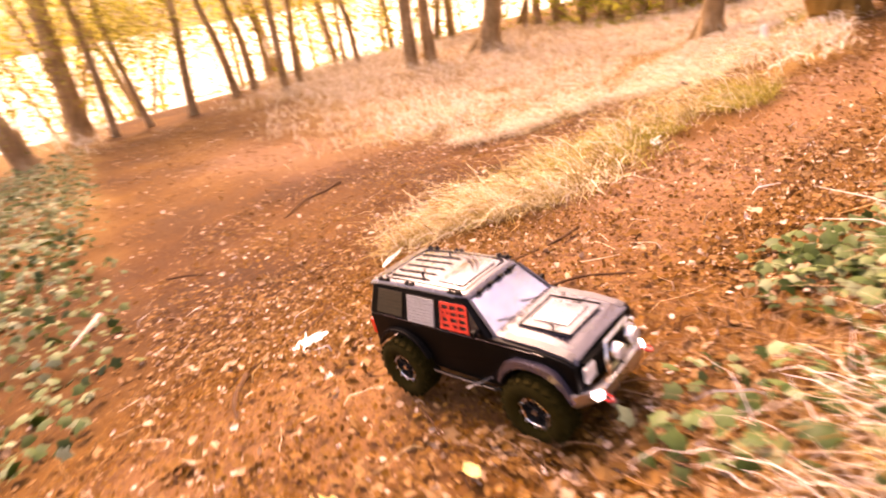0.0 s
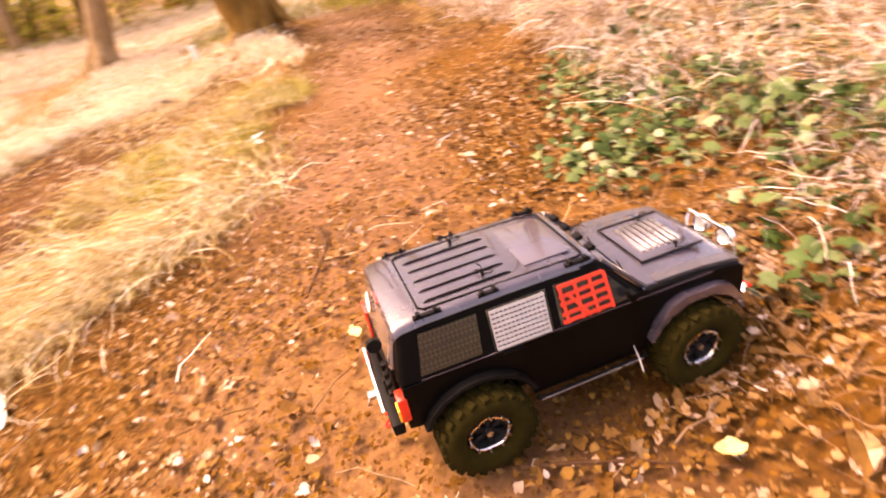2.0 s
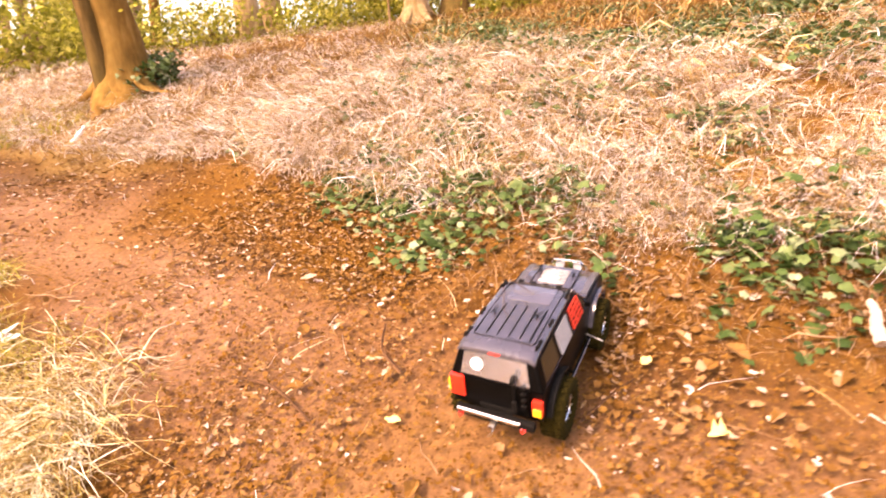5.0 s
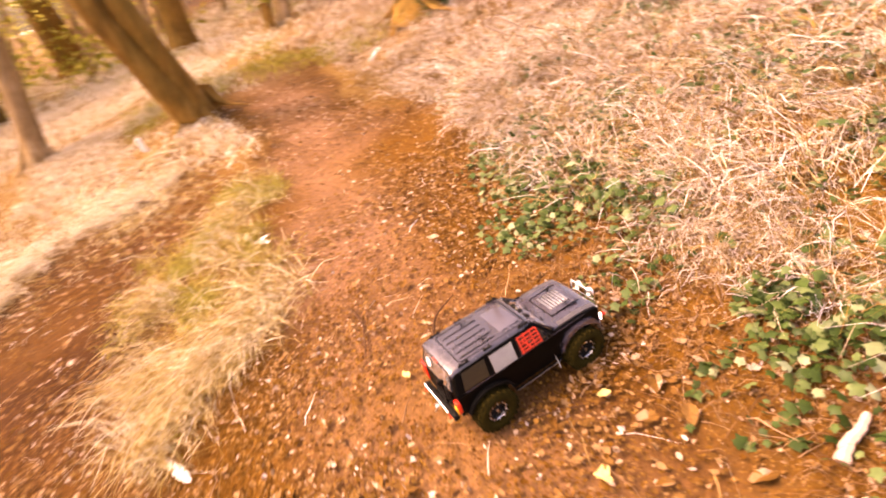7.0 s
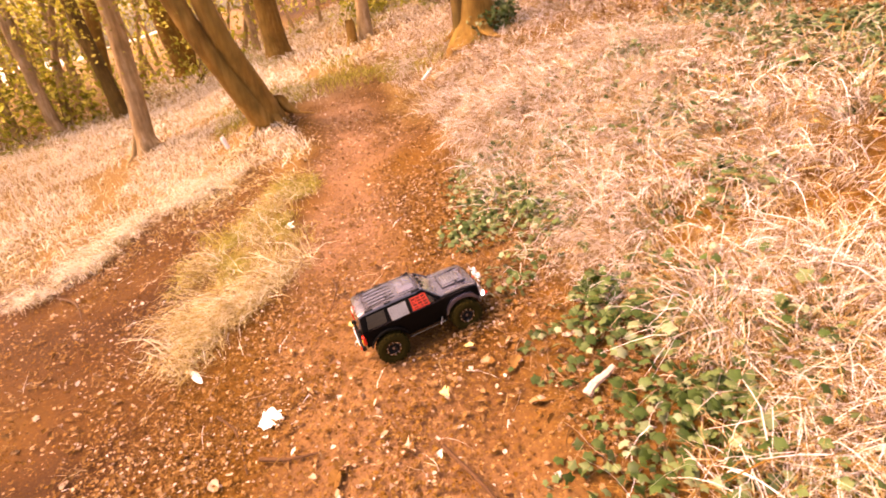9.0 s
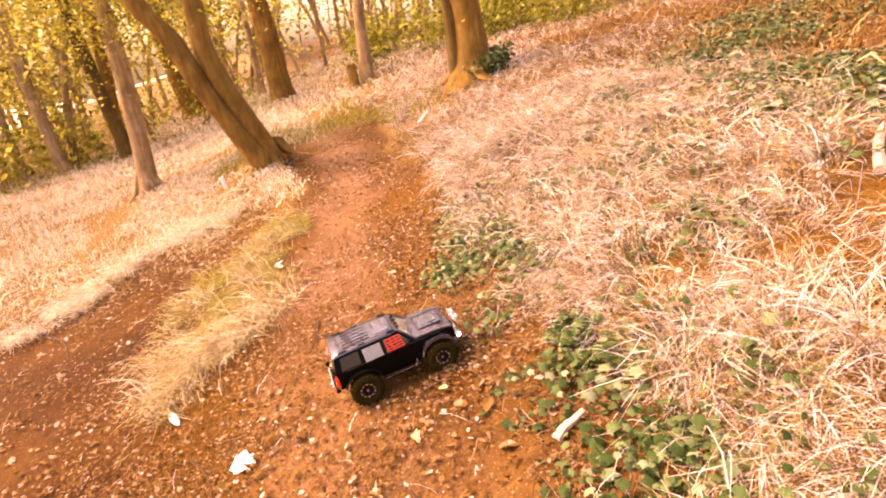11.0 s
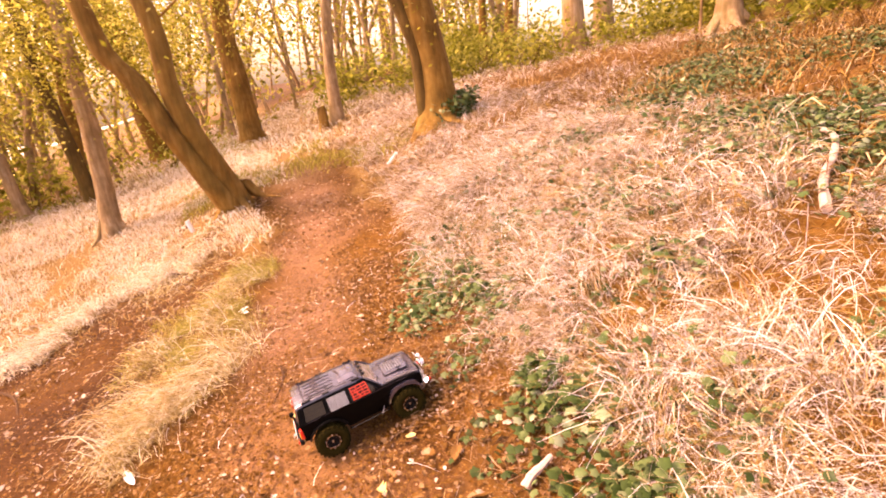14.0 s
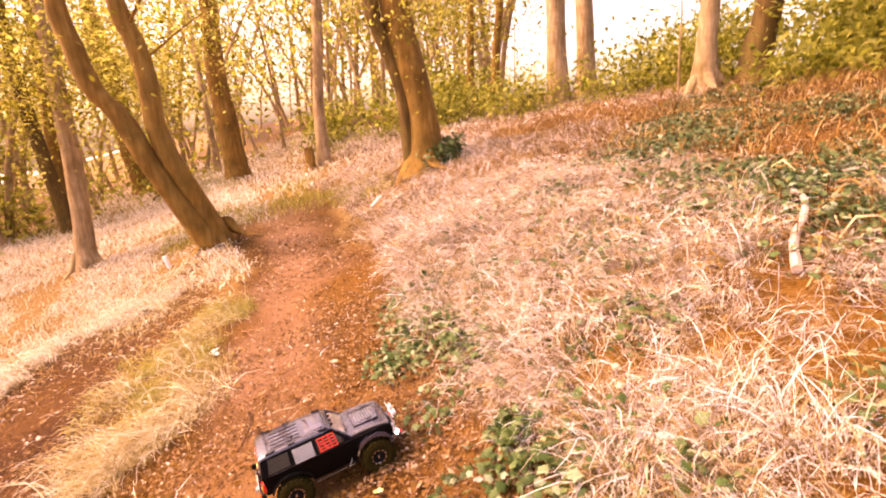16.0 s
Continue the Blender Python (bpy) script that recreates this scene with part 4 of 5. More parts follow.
    for i in range(4):
        bm.faces.new((v[i], v[(i + 1) % 4], w[(i + 1) % 4], w[i]))
    screen = part("windscreen", bm, M_SCREEN, car, "raked glossy windscreen reflecting the sky")
    for s in (-1, 1):
        bm = bmesh.new()
        add_tube(bm, [(s * .088, .085, .171), (s * .073, .031, .223)], .0033, 6)
        part("windscreen_pillar", bm, M_ROOF, screen, "", True)
    for x in (-.05, .02):
        bm = bmesh.new()
        add_tube(bm, [(x, .088, .174), (x + .04, .072, .184)], .0011, 5)
        part("wiper", bm, M_TRIM, screen)
    for k in range(4):
        bm = bmesh.new()
        x = -.045 + k * .03
        add_box(bm, (x, .031, .2265), (.012, .006, .006), .0015)
        add_lathe(bm, [(-.0055, .004), (.0055, .004)], (x, .035, .2265), 10)
        part("roof_light", bm, M_TRIM, roof, "small black roof light", True)
    bm = bmesh.new()
    v = [bm.verts.new(c) for c in ((-.072, -.2486, .172), (.072, -.2486, .172), (.064, -.2385, .2205), (-.064, -.2385, .2205))]
    w = [bm.verts.new((x.co.x, x.co.y + .004, x.co.z)) for x in v]
    bm.faces.new(v), bm.faces.new(w[::-1])
    for i in range(4):
        bm.faces.new((v[i], v[(i + 1) % 4], w[(i + 1) % 4], w[i]))
    rear = part("rear_window", bm, M_FILM, car, "rear window reflecting pale sky")
    bm = bmesh.new()
    for r0, r1, lift in ((.0, .0135, .0006), (.0105, .0122, .0012)):
        n = 24
        cy, cz, tilt = -.2455, .2, .2
        pts = [[bm.verts.new((-.036 + r * math.cos(2 * math.pi * k / n), cy + r * math.sin(2 * math.pi * k / n) * tilt - lift, cz + r * math.sin(2 * math.pi * k / n))) for k in range(n)] for r in (max(r0, .001), r1)]
        for k in range(n):
            bm.faces.new((pts[0][k], pts[0][(k + 1) % n], pts[1][(k + 1) % n], pts[1][k]))
    sticker = part("round_sticker", bm, M_WHITE, rear, "round white sticker with dark dots")
    for k in range(5):
        bm = bmesh.new()
        q = 2 * math.pi * k / 5 + .3
        add_box(bm, (-.036 + .0068 * math.cos(q), -.2462 + .0068 * math.sin(q) * .2, .2 + .0068 * math.sin(q)), (.0036, .001, .0036), .0004, Matrix.Rotation(-q, 4, 'Y'))
        part("sticker_dot", bm, M_TRIM, sticker)
    bm = bmesh.new()
    add_box(bm, (0, -.2375, .2265), (.024, .005, .003), .001)
    part("brake_light", bm, M_LAMP, car, "small red high brake light")
    bm = bmesh.new()
    add_box(bm, (0, -.2475, .13), (.14, .004, .07), .002)
    tailgate = part("tailgate", bm, M_PAINT, car, "black tailgate", True)
    bm = bmesh.new()
    add_box(bm, (0, -.2505, .1), (.07, .003, .018), .001)
    part("plate_recess", bm, M_TRIM, tailgate)
    for s in (-1, 1):
        bm = bmesh.new()
        wide, tall, mid = (.033, .05, .139) if s < 0 else (.021, .036, .1275)
        x = s * (.0975 - wide / 2)
        add_box(bm, (x, -.2475, mid), (wide, .012, tall), .003)
        lamp = part("tail_lamp", bm, M_LAMP, car, "red and amber tail lamp", True)
        bm = bmesh.new()
        if s < 0:
            add_box(bm, (-.0975, -.2465, mid - .003), (.008, .012, .03), .001)
        else:
            add_box(bm, (x, -.2525, mid - tall / 2 + .01), (wide - .004, .006, .018), .001)
        part("indicator", bm, M_AMBER, lamp, "amber indicator lens")
    bm = bmesh.new()
    add_tube(bm, [(.042, -.254, .105), (.043, -.256, .185)], .0024, 7)
    add_lathe(bm, [(-.003, .0095), (.003, .0095)], (.043, -.258, .192), 14)
    add_box(bm, (.043, -.2575, .126), (.011, .006, .024), .002)
    for k in range(4):
        add_box(bm, (.061, -.2545, .128 + k * .0155), (.009, .007, .006), .0012)
    part("tool_carrier", bm, M_TRIM, car, "black scale shovel and jack on the tailgate", True)

    # bumpers
    bm = bmesh.new()
    add_box(bm, (0, -.259, .087), (.168, .016, .019), .004)
    rear_bumper = part("rear_bumper", bm, M_TRIM, car, "black rear bumper with a chrome bar", True)
    bm = bmesh.new()
    add_tube(bm, [(-.078, -.2675, .0935), (.056, -.2695, .0935)], .0042, 8)
    part("chrome_bar", bm, M_CHROME, rear_bumper, "chrome bar", True)
    for x in (-.072, .062):
        bm = bmesh.new()
        add_tube(bm, [(x - .0035, -.267, .084), (x - .004, -.271, .08), (x, -.273, .0775), (x + .004, -.271, .08), (x + .0035, -.267, .084)], .0019, 6)
        part("shackle", bm, M_LAMP, rear_bumper, "small red shackle", True)
    bm = bmesh.new()
    add_box(bm, (0, -.273, .078), (.012, .02, .007), .001)
    add_tube(bm, [(0, -.279, .08), (.003, -.284, .072), (-.001, -.286, .062), (-.006, -.283, .056)], .0018, 6)
    part("tow_hook", bm, M_SILVER, rear_bumper, "", True)
    bm = bmesh.new()
    add_box(bm, (0, .2375, .13), (.15, .006, .042), .002)
    grille = part("grille", bm, M_TRIM, car, "black upright-slot grille", True)
    for k in range(9):
        bm = bmesh.new()
        add_box(bm, (-.04 + k * .01, .2412, .131), (.0045, .003, .03), .0008)
        part("grille_slot", bm, M_PAINT, grille)
    for s in (-1, 1):
        bm = bmesh.new()
        add_box(bm, (s * .067, .2412, .131), (.03, .005, .026), .002)
        part("headlight", bm, M_CLEAR, grille, "rectangular clear headlight", True)
    bm = bmesh.new()
    add_prism(bm, [(-.104, .228), (-.062, .262), (.062, .262), (.104, .228), (.1, .222), (.058, .25), (-.058, .25), (-.1, .222)], 2, .083, .106, .002)
    bumper = part("front_bumper", bm, M_SILVER, car, "angled silver front bumper with a bull bar", True)
    for x in (-.05, .05):
        bm = bmesh.new()
        add_tube(bm, [(x * 1.1, .256, .105), (x, .264, .128), (x * .96, .262, .152), (x * .7, .256, .17)], .0027, 8)
        part("bull_bar_upright", bm, M_CHROME, bumper, "", True)
    for z, x, y in ((.17, .036, .256), (.13, .05, .264)):
        bm = bmesh.new()
        add_tube(bm, [(-x, y, z), (x, y, z)], .0027, 8)
        part("bull_bar_rail", bm, M_CHROME, bumper, "", True)
    for s in (-1, 1):
        bm = bmesh.new()
        ring = [(s * .024 + .0125 * math.cos(q), .265, .15 + .0125 * math.sin(q)) for q in (2 * math.pi * k / 16 for k in range(16))]
        add_tube(bm, ring, .002, 6, True)
        lamp = part("spot_lamp", bm, M_CHROME, bumper, "round chrome spot lamp", True)
        bm = bmesh.new()
        bmesh.ops.create_circle(bm, cap_ends=True, segments=16, radius=.0125, matrix=Matrix.Translation((s * .024, .2665, .15)) @ Matrix.Rotation(math.pi / 2, 4, 'X'))
        bmesh.ops.solidify(bm, geom=bm.faces[:], thickness=.008)
        part("lens", bm, M_CLEAR, lamp)
        bm = bmesh.new()
        add_tube(bm, [(s * .07 - .005, .262, .096), (s * .07 - .006, .27, .092), (s * .07, .274, .09), (s * .07 + .006, .27, .092), (s * .07 + .005, .262, .096)], .0024, 6)
        part("shackle", bm, M_LAMP, bumper, "small red shackle", True)
    for s in (-1, 1):
        bm = bmesh.new()
        add_box(bm, (s * .074, .2535, .0965), (.016, .008, .011), .002, Matrix.Rotation(-s * .68, 4, 'Z'))
        part("bumper_light", bm, M_LED, bumper, "small lit white bumper light", True)
    bm = bmesh.new()
    add_lathe(bm, [(-.02, .008), (.02, .008)], (0, .248, .113), 14)
    part("winch_drum", bm, M_TRIM, bumper, "black winch drum", True)

    # running gear
    for y in (-.1565, .1565):
        bm = bmesh.new()
        add_tube(bm, [(-.095, y, .0575), (-.02, y, .0575), (.02, y, .0575), (.095, y, .0575)], .007, 8)
        add_lathe(bm, [(-.016, .008), (-.012, .018), (.012, .018), (.016, .008)], (.012, y, .0575), 14)
        part("axle", bm, M_TRIM, car, "", True)
        for s in (-1, 1):
            bm = bmesh.new()
            add_tube(bm, [(s * .07, y, .06), (s * .06, y * .93, .12)], .006, 8)
            add_tube(bm, [(s * .07, y, .065), (s * .063, y * .95, .105)], .0085, 8)
            part("shock_absorber", bm, M_TRIM, car, "", True)
    bm = bmesh.new()
    add_box(bm, (0, 0, .08), (.15, .29, .02), .003)
    add_box(bm, (0, 0, .064), (.085, .16, .018), .005)
    part("chassis", bm, M_TRIM, car, "", True)
    for s in (-1, 1):
        bm = bmesh.new()
        add_tube(bm, [(s * .055, -.14, .057), (s * .03, -.01, .066)], .003, 6)
        add_tube(bm, [(s * .055, .14, .057), (s * .03, .02, .066)], .003, 6)
        part("suspension_link", bm, M_SILVER, car, "", True)
    for x in (-.1, .1):
        for y in (-.1565, .1565):
            build_wheel(car, x, y, 1 if x > 0 else -1)
    return car


build_car()


# ---- dry grass, ivy and litter ----
def blades(name, roots, length, width, mat, label, up=(.3, .9), lean=None, segs=5):
    """Bent grass stems: each a tapering ribbon that rises and falls over."""
    n = len(roots)
    az = rng.uniform(0, 6.283, n)
    if isinstance(lean, tuple):
        az = rng.normal(lean[0], lean[1], n)
    elif lean:
        az = lumps(roots[:, 0], roots[:, 1], lean) * 14 + rng.normal(0, 1.1, n)
    ln = rng.uniform(length[0], length[1], n) * rng.uniform(.6, 1.0, n)
    c = rng.uniform(up[0], up[1], n)
    d = c * rng.uniform(.55, 1.15, n)
    out = np.sqrt(np.clip(1 - c * c * .5, .2, 1))
    bend = rng.normal(0, .22, n)
    s = np.linspace(0, 1, segs + 1)
    h = ln[:, None] * (c[:, None] * s * 1.5 - d[:, None] * s ** 2 * 1.35)
    r = ln[:, None] * out[:, None] * (s * .55 + s ** 2 * .4)
    a = az[:, None] + bend[:, None] * s
    kink = rng.normal(0, .028, (n, segs + 1)) * ln[:, None] * s
    x, y = roots[:, 0:1] + r * np.cos(a) - kink * np.sin(a), roots[:, 1:2] + r * np.sin(a) + kink * np.cos(a)
    h = h + rng.normal(0, .035, (n, segs + 1)) * ln[:, None] * s
    floor_z = ground(x, y) + rng.uniform(.003, .035, (n, 1)) * np.minimum(1, s * 4 + .1)
    z = np.maximum(roots[:, 2:3] + h, floor_z)
    w = rng.uniform(width[0], width[1], n)[:, None] * (1 - .75 * s ** 2) * .5
    q = a + np.pi / 2 + rng.normal(0, .5, (n, 1))
    off = np.stack([w * np.cos(q), w * np.sin(q), w * rng.normal(0, .5, (n, 1))], -1)
    p = np.stack([x, y, z], -1)
    v = np.stack([p - off, p + off], 2).reshape(-1, 3)
    k = 2 * (segs + 1)
    j = np.arange(segs) * 2
    f = np.stack([j, j + 1, j + 3, j + 2], -1)
    faces = (f[None] + (np.arange(n) * k)[:, None, None]).reshape(-1, 4)
    return tagged(new(name, mesh_of(name, v, faces, mat)), label, "grass", kind="stuff")


IVY_PATCHES = [(-.55, .58, .26, .8), (-1.05, .8, .28, .75), (-.2, .66, .2, .7), (-.85, .66, .2, .7), (.6, .58, .12, 1.0), (1.0, .5, .13, .8), (.5, .36, .17, .3), (.8, .46, .17, .35), (.38, .57, .1, .8), (1.0, .16, .2, .25), (1.25, .2, .25, .4),
               (-.45, 1.6, .35, .5), (-.1, 1.5, .22, .45), (-.5, 2.5, .55, .8), (-.1, 2.8, .55, .8), (-1.3, 1.9, .4, .4), (.3, 1.15, .22, .3), (-1.4, 3.2, .6, .6), (.95, .75, .2, .35), (-.85, 1.2, .2, .35),
               (1.15, 1.3, .2, .3), (-2.2, 4.2, .9, .8), (.3, 3.6, .7, .9), (-1.0, 4.6, .8, .6), (.1, 2.3, .35, .6), (.7, 2.3, .4, .6), (-1.9, 2.6, .4, .35), (-3.2, 6.2, 1.0, .6)]


def ivy_cover(x, y):
    c = np.zeros(np.shape(x))
    for px, py, r, d in IVY_PATCHES:
        c = np.maximum(c, d * (1 - soft(np.hypot(x - px, y - py), r * .5, r * 1.15)))
    return c


def bank(x, y):
    hi = np.interp(x, (-30, -6, -4.65, -2.5, -1.4, -.7, -.4, 0, .3, .6, 1.5, 8), (1.9, 1.35, 1.1, .8, .6, .45, .3, .36, .28, .14, -.1, -.4))
    return soft(y - hi, .08, .4)


def foot_of_bank(x, y):
    """The strip below the bank that holds leaves and ivy but little straw."""
    return 1 - soft(np.hypot((x - .2) / .9, (y - .14) / .64), .8, 1.15)


def straw_weight(x, y):
    clumps = soft(lumps(x, y, .33) * .65 + lumps(x, y, .12) * .35, .34, .62)
    clear = soft(segment_distance(x, y, (.62, 1.66), (.09, 2.51)), .05, .2)
    return clear * bank(x, y) * (.08 + .92 * clumps) * (1 - .6 * ivy_cover(x, y)) * (1 - foot_of_bank(x, y)) * (1 - .88 * soft(y + .35 * x, 1.5, 2.7)) * soft(x, -3.6, -2.9) * (1 - soft(x, 1.6, 3.4)) * (1 - .6 * soft(x - .4 * y, .55, .9) * soft(lumps(x, y, .4), .3, .5)) * (.3 + .7 * soft(np.hypot(x - .1, y - .6), .25, .5))


STRAW = "long bleached dry grass lying tangled over the bank"
blades("dry_grass", spread(33000, -3.6, 2.4, .1, 3.4, straw_weight), (.12, .34), (.0018, .0036), M_STRAW, STRAW, (.25, .85), .4, 4)
blades("dry_grass", spread(12000, -2.2, 2.2, .2, 3.0, lambda x, y: straw_weight(x, y) * soft(lumps(x, y, .45), .4, .6)), (.16, .4), (.0019, .0037), M_STRAW, STRAW, (.5, 1.0), .3, 5)
blades("dry_grass", spread(11000, -3.6, .5, .5, 2.7, lambda x, y: straw_weight(x, y) * (1 - soft(x, -.1, .5))), (.14, .36), (.003, .0055), M_STRAW, STRAW, (.3, .9), .3, 3)
blades("dry_grass", spread(8000, -1.9, .5, .8, 2.5, lambda x, y: straw_weight(x, y) ** .5 * (1 - .6 * ivy_cover(x, y)) * (1 - soft(x, .1, .5)) * (1 - .7 * soft(y, 1.8, 2.5))), (.16, .38), (.0025, .0042), M_STRAW, STRAW, (.45, 1.0), .35, 4)
blades("dry_grass", spread(14000, -8.5, -2.0, .6, 4.0, lambda x, y: bank(x, y) * soft(np.hypot(x + 4.9, y - 1.68), .15, .42) * (.3 + .7 * soft(lumps(x, y, .5), .3, .6)) * soft(-x, 2.0, 2.8) * (1 - .6 * soft(y, 2.2, 3.6))), (.12, .38), (.004, .008), M_STRAW, STRAW, (.4, .9), .5, 3)
blades("rusty_grass", spread(20000, -13, 7, 1.5, 10.5, lambda x, y: (.2 + .8 * soft(lumps(x, y, 1.1), .35, .65)) * soft(y + .35 * x, 1.2, 2.2) * (.25 + .75 * soft(x, -4.5, -1.5)) * (1 - soft(x, 3, 7)) * soft(x, -13, -10) * (1 - soft(y, 8, 10.5))), (.12, .34), (.006, .012), M_RUST, "rust-coloured dry grass on the upper hillside", (.5, 1.0), segs=3)
blades("dry_grass", spread(15000, -12, 2.5, 2.0, 9, lambda x, y: soft(1 - lumps(x, y, 1.1), .35, .6) * (.05 + .95 * soft(-x, 1.6, 4.0))), (.1, .32), (.004, .008), M_STRAW, "pale dry grass over the upper hillside", (.4, 1.0), segs=3)
blades("pale_lawn", spread(26000, -13, -2.4, -6.5, .6, lambda x, y: (1 - bare(x, y)) ** 1.5 * soft(np.hypot(x + 5.12, y + .83), .12, .35) * (.06 + .94 * soft(lumps(x, y, .8) * .7 + lumps(x, y, .3) * .3, .3, .62)) * soft(-x, 2.4, 3.6) * soft(y, -6.5, -4)), (.06, .2), (.006, .011), M_LAWN, "short bleached grass on the slope below the trail", (.6, 1.2), segs=3)
blades("pale_lawn", spread(13000, -26, -7, -5, 6, lambda x, y: (1 - bare(x, y)) * (.4 + .6 * lumps(x, y, 1.5)) * soft(-x, 7, 9.5) * soft(x, -26, -19) * soft(y, -5, -3) * (1 - soft(y, 3.5, 6))), (.1, .3), (.015, .03), M_LAWN, "short bleached grass under the distant trees", (.6, 1.2), segs=3)
blades("pale_lawn", spread(15000, -15, -1.5, -16, -2.2, lambda x, y: (1 - bare(x, y)) * (.4 + .6 * lumps(x, y, .9)) * soft(-y, 2.2, 4) * soft(x, -15, -12) * soft(y, -16, -13) * soft(-x, 1.5, 2.6)), (.15, .42), (.007, .013), M_LAWN, "tall bleached grass beside the lower trail", (.7, 1.2), segs=4)
blades("straw_tuft", spread(4400, -2.9, -.3, -1.7, -.1, lambda x, y: tuft_cover(x, y) * (.3 + .7 * soft(x, -1.9, -1.0)) * (.06 + .94 * soft(lumps(x, y, .25), .42, .68))), (.12, .36), (.0018, .0036), M_TUFT, "tuft of tangled dry straw between two bare trails", (.25, .9), (-1.2, 1.2), 5)
blades("green_tuft", spread(4200, -2.9, -.5, -1.6, -.1, lambda x, y: tuft_cover(x, y) * (.08 + .92 * soft(-x, 1.15, 1.7)) * (.12 + .88 * soft(lumps(x, y, .2), .4, .65))), (.05, .18), (.002, .004), M_GREENGRASS, "short yellow-green grass in the straw tuft", (.5, 1.1), segs=4)
blades("green_tuft", spread(5000, -14, -5.5, -1, 4, lambda x, y: soft(lumps(x, y, 1.3), .6, .75) * (1 - bare(x, y))), (.08, .22), (.008, .014), M_GREENGRASS, "patches of fresh yellow-green grass among the bleached grass", (.7, 1.2), segs=3)
blades("pale_lawn", spread(4200, -5.5, -.8, -4.5, .4, lambda x, y: (.25 + .75 * soft(lumps(x, y, .5), .45, .75)) * bare(x, y) * soft(-x - .6 * y, 2.2, 3.6) * soft(-y, .1, .8) * soft(-x, 2.6, 3.4)), (.06, .24), (.003, .006), M_TUFT, "thin bleached grass at the edge of the bare ground", (.2, .8), .6, 4)
blades("dry_grass", spread(7000, -16, 17, -15, 17, lambda x, y: (.2 + .8 * soft(lumps(x, y, 1.6), .3, .7)) * (1 - soft(np.hypot(x, y), 9, 17)) * (1 - bare(x, y)) * np.maximum(soft(x, .9, 2.4), soft(y, 6, 9))), (.14, .42), (.006, .013), M_RUST, "coarse brown dry grass over the surrounding hillside", (.4, 1.0), .8, 3)
blades("rusty_grass", spread(11000, -4, 3, 2.4, 9, lambda x, y: (.15 + .85 * soft(lumps(x, y, .7), .4, .65)) * soft(y, 2.4, 3.6)), (.16, .42), (.005, .01), M_RUST, "tall rust-coloured dry grass near the crest", (.6, 1.2), .6, 3)
FRINGE = [(-3.0, -2.4), (-3.4, -2.0), (-3.9, -1.65), (-4.1, -1.3), (-3.7, -.85), (-3.65, -.45), (-3.8, -.15)]


def fringe_cover(x, y):
    return 1 - soft(np.min([segment_distance(x, y, a, b) for a, b in zip(FRINGE, FRINGE[1:])], axis=0) + (lumps(x, y, .4) - .5) * .3, .05, .3)


blades("grass_fringe", spread(2600, -4.6, -2.5, -2.9, .2, lambda x, y: fringe_cover(x, y) * (.2 + .8 * soft(lumps(x, y, .2), .3, .6))), (.14, .36), (.003, .006), M_LAWN, "longer dry grass drooping over the edge of the slope", (.4, 1.0), (-.6, .7), 5)
blades("stray_straw", spread(320, -3, 1.6, -2.2, 1.0, lambda x, y: bare(x, y) * soft(np.maximum(np.abs(x) / .2, np.abs(y) / .32), .9, 1.2)), (.05, .2), (.0018, .0034), M_STRAW, "single dry stalks scattered on the bare trail", (.02, .2), segs=4)


def ivy_shape():
    """A five-lobed leaf, slightly cupped, about one unit across."""
    pts = [(0, -.42, .02), (.3, -.36, -.03), (.28, -.13, .03), (.5, .05, -.05), (.26, .18, .04), (.0, .54, -.06), (-.26, .18, .04), (-.5, .05, -.05), (-.28, -.13, .03), (-.3, -.36, -.03), (0, 0, .1)]
    return np.array(pts), np.array([(10, i, (i + 1) % 10) for i in range(10)])


def leaf_outline(r, m, lobed=.65):
    """The rim of one leaf from its stalk round to its tip and back: an oval or a lobed blade."""
    t = np.linspace(0, 1, m + 1)
    wide, lobes, peak = r.uniform(.3, .7), r.uniform(.15, .55) * (r.random() < lobed), r.uniform(.75, 1.2)
    half = .5 * wide * np.sin(np.pi * t ** peak) ** .8 * (1 + lobes * np.cos(t * 6.283 * r.uniform(2.2, 3.2)))
    up, down = half * r.uniform(.85, 1.1, m + 1), half * r.uniform(.85, 1.1, m + 1)
    x = np.concatenate([t, t[-2:0:-1]]) - .5
    y = np.concatenate([up, -down[-2:0:-1]])
    return x, y


def dead_leaf_shapes(m, lobed=.65):
    shapes = []
    for k in range(16):
        r = np.random.default_rng(40 + k)
        x, y = leaf_outline(r, m, lobed)
        n = len(x)
        y = y + r.uniform(-.25, .25) * (x ** 2 - .25)
        z = r.uniform(-.4, 2.6) * y ** 2 + r.uniform(-.5, .6) * x ** 2 + r.normal(0, .025, n)
        v = np.vstack([np.stack([x, y, z], -1), (r.normal(0, .06), 0, r.uniform(-.06, .01))])
        shapes.append((v, np.array([(n, i, (i + 1) % n) for i in range(n)])))
    return shapes


def bank_lip(x, y):
    """The lowest edge of the bank, where the straw hangs down over the ivy."""
    lip = np.interp(x, (-.6, -.2, .05, .3, .7, 1.1, 1.5), (.72, .63, .56, .55, .61, .56, .4))
    return soft(y - lip, .0, .1) * (1 - soft(y - lip, .3, .6)) * (1 - .75 * (ivy_cover(x, y) > .45))


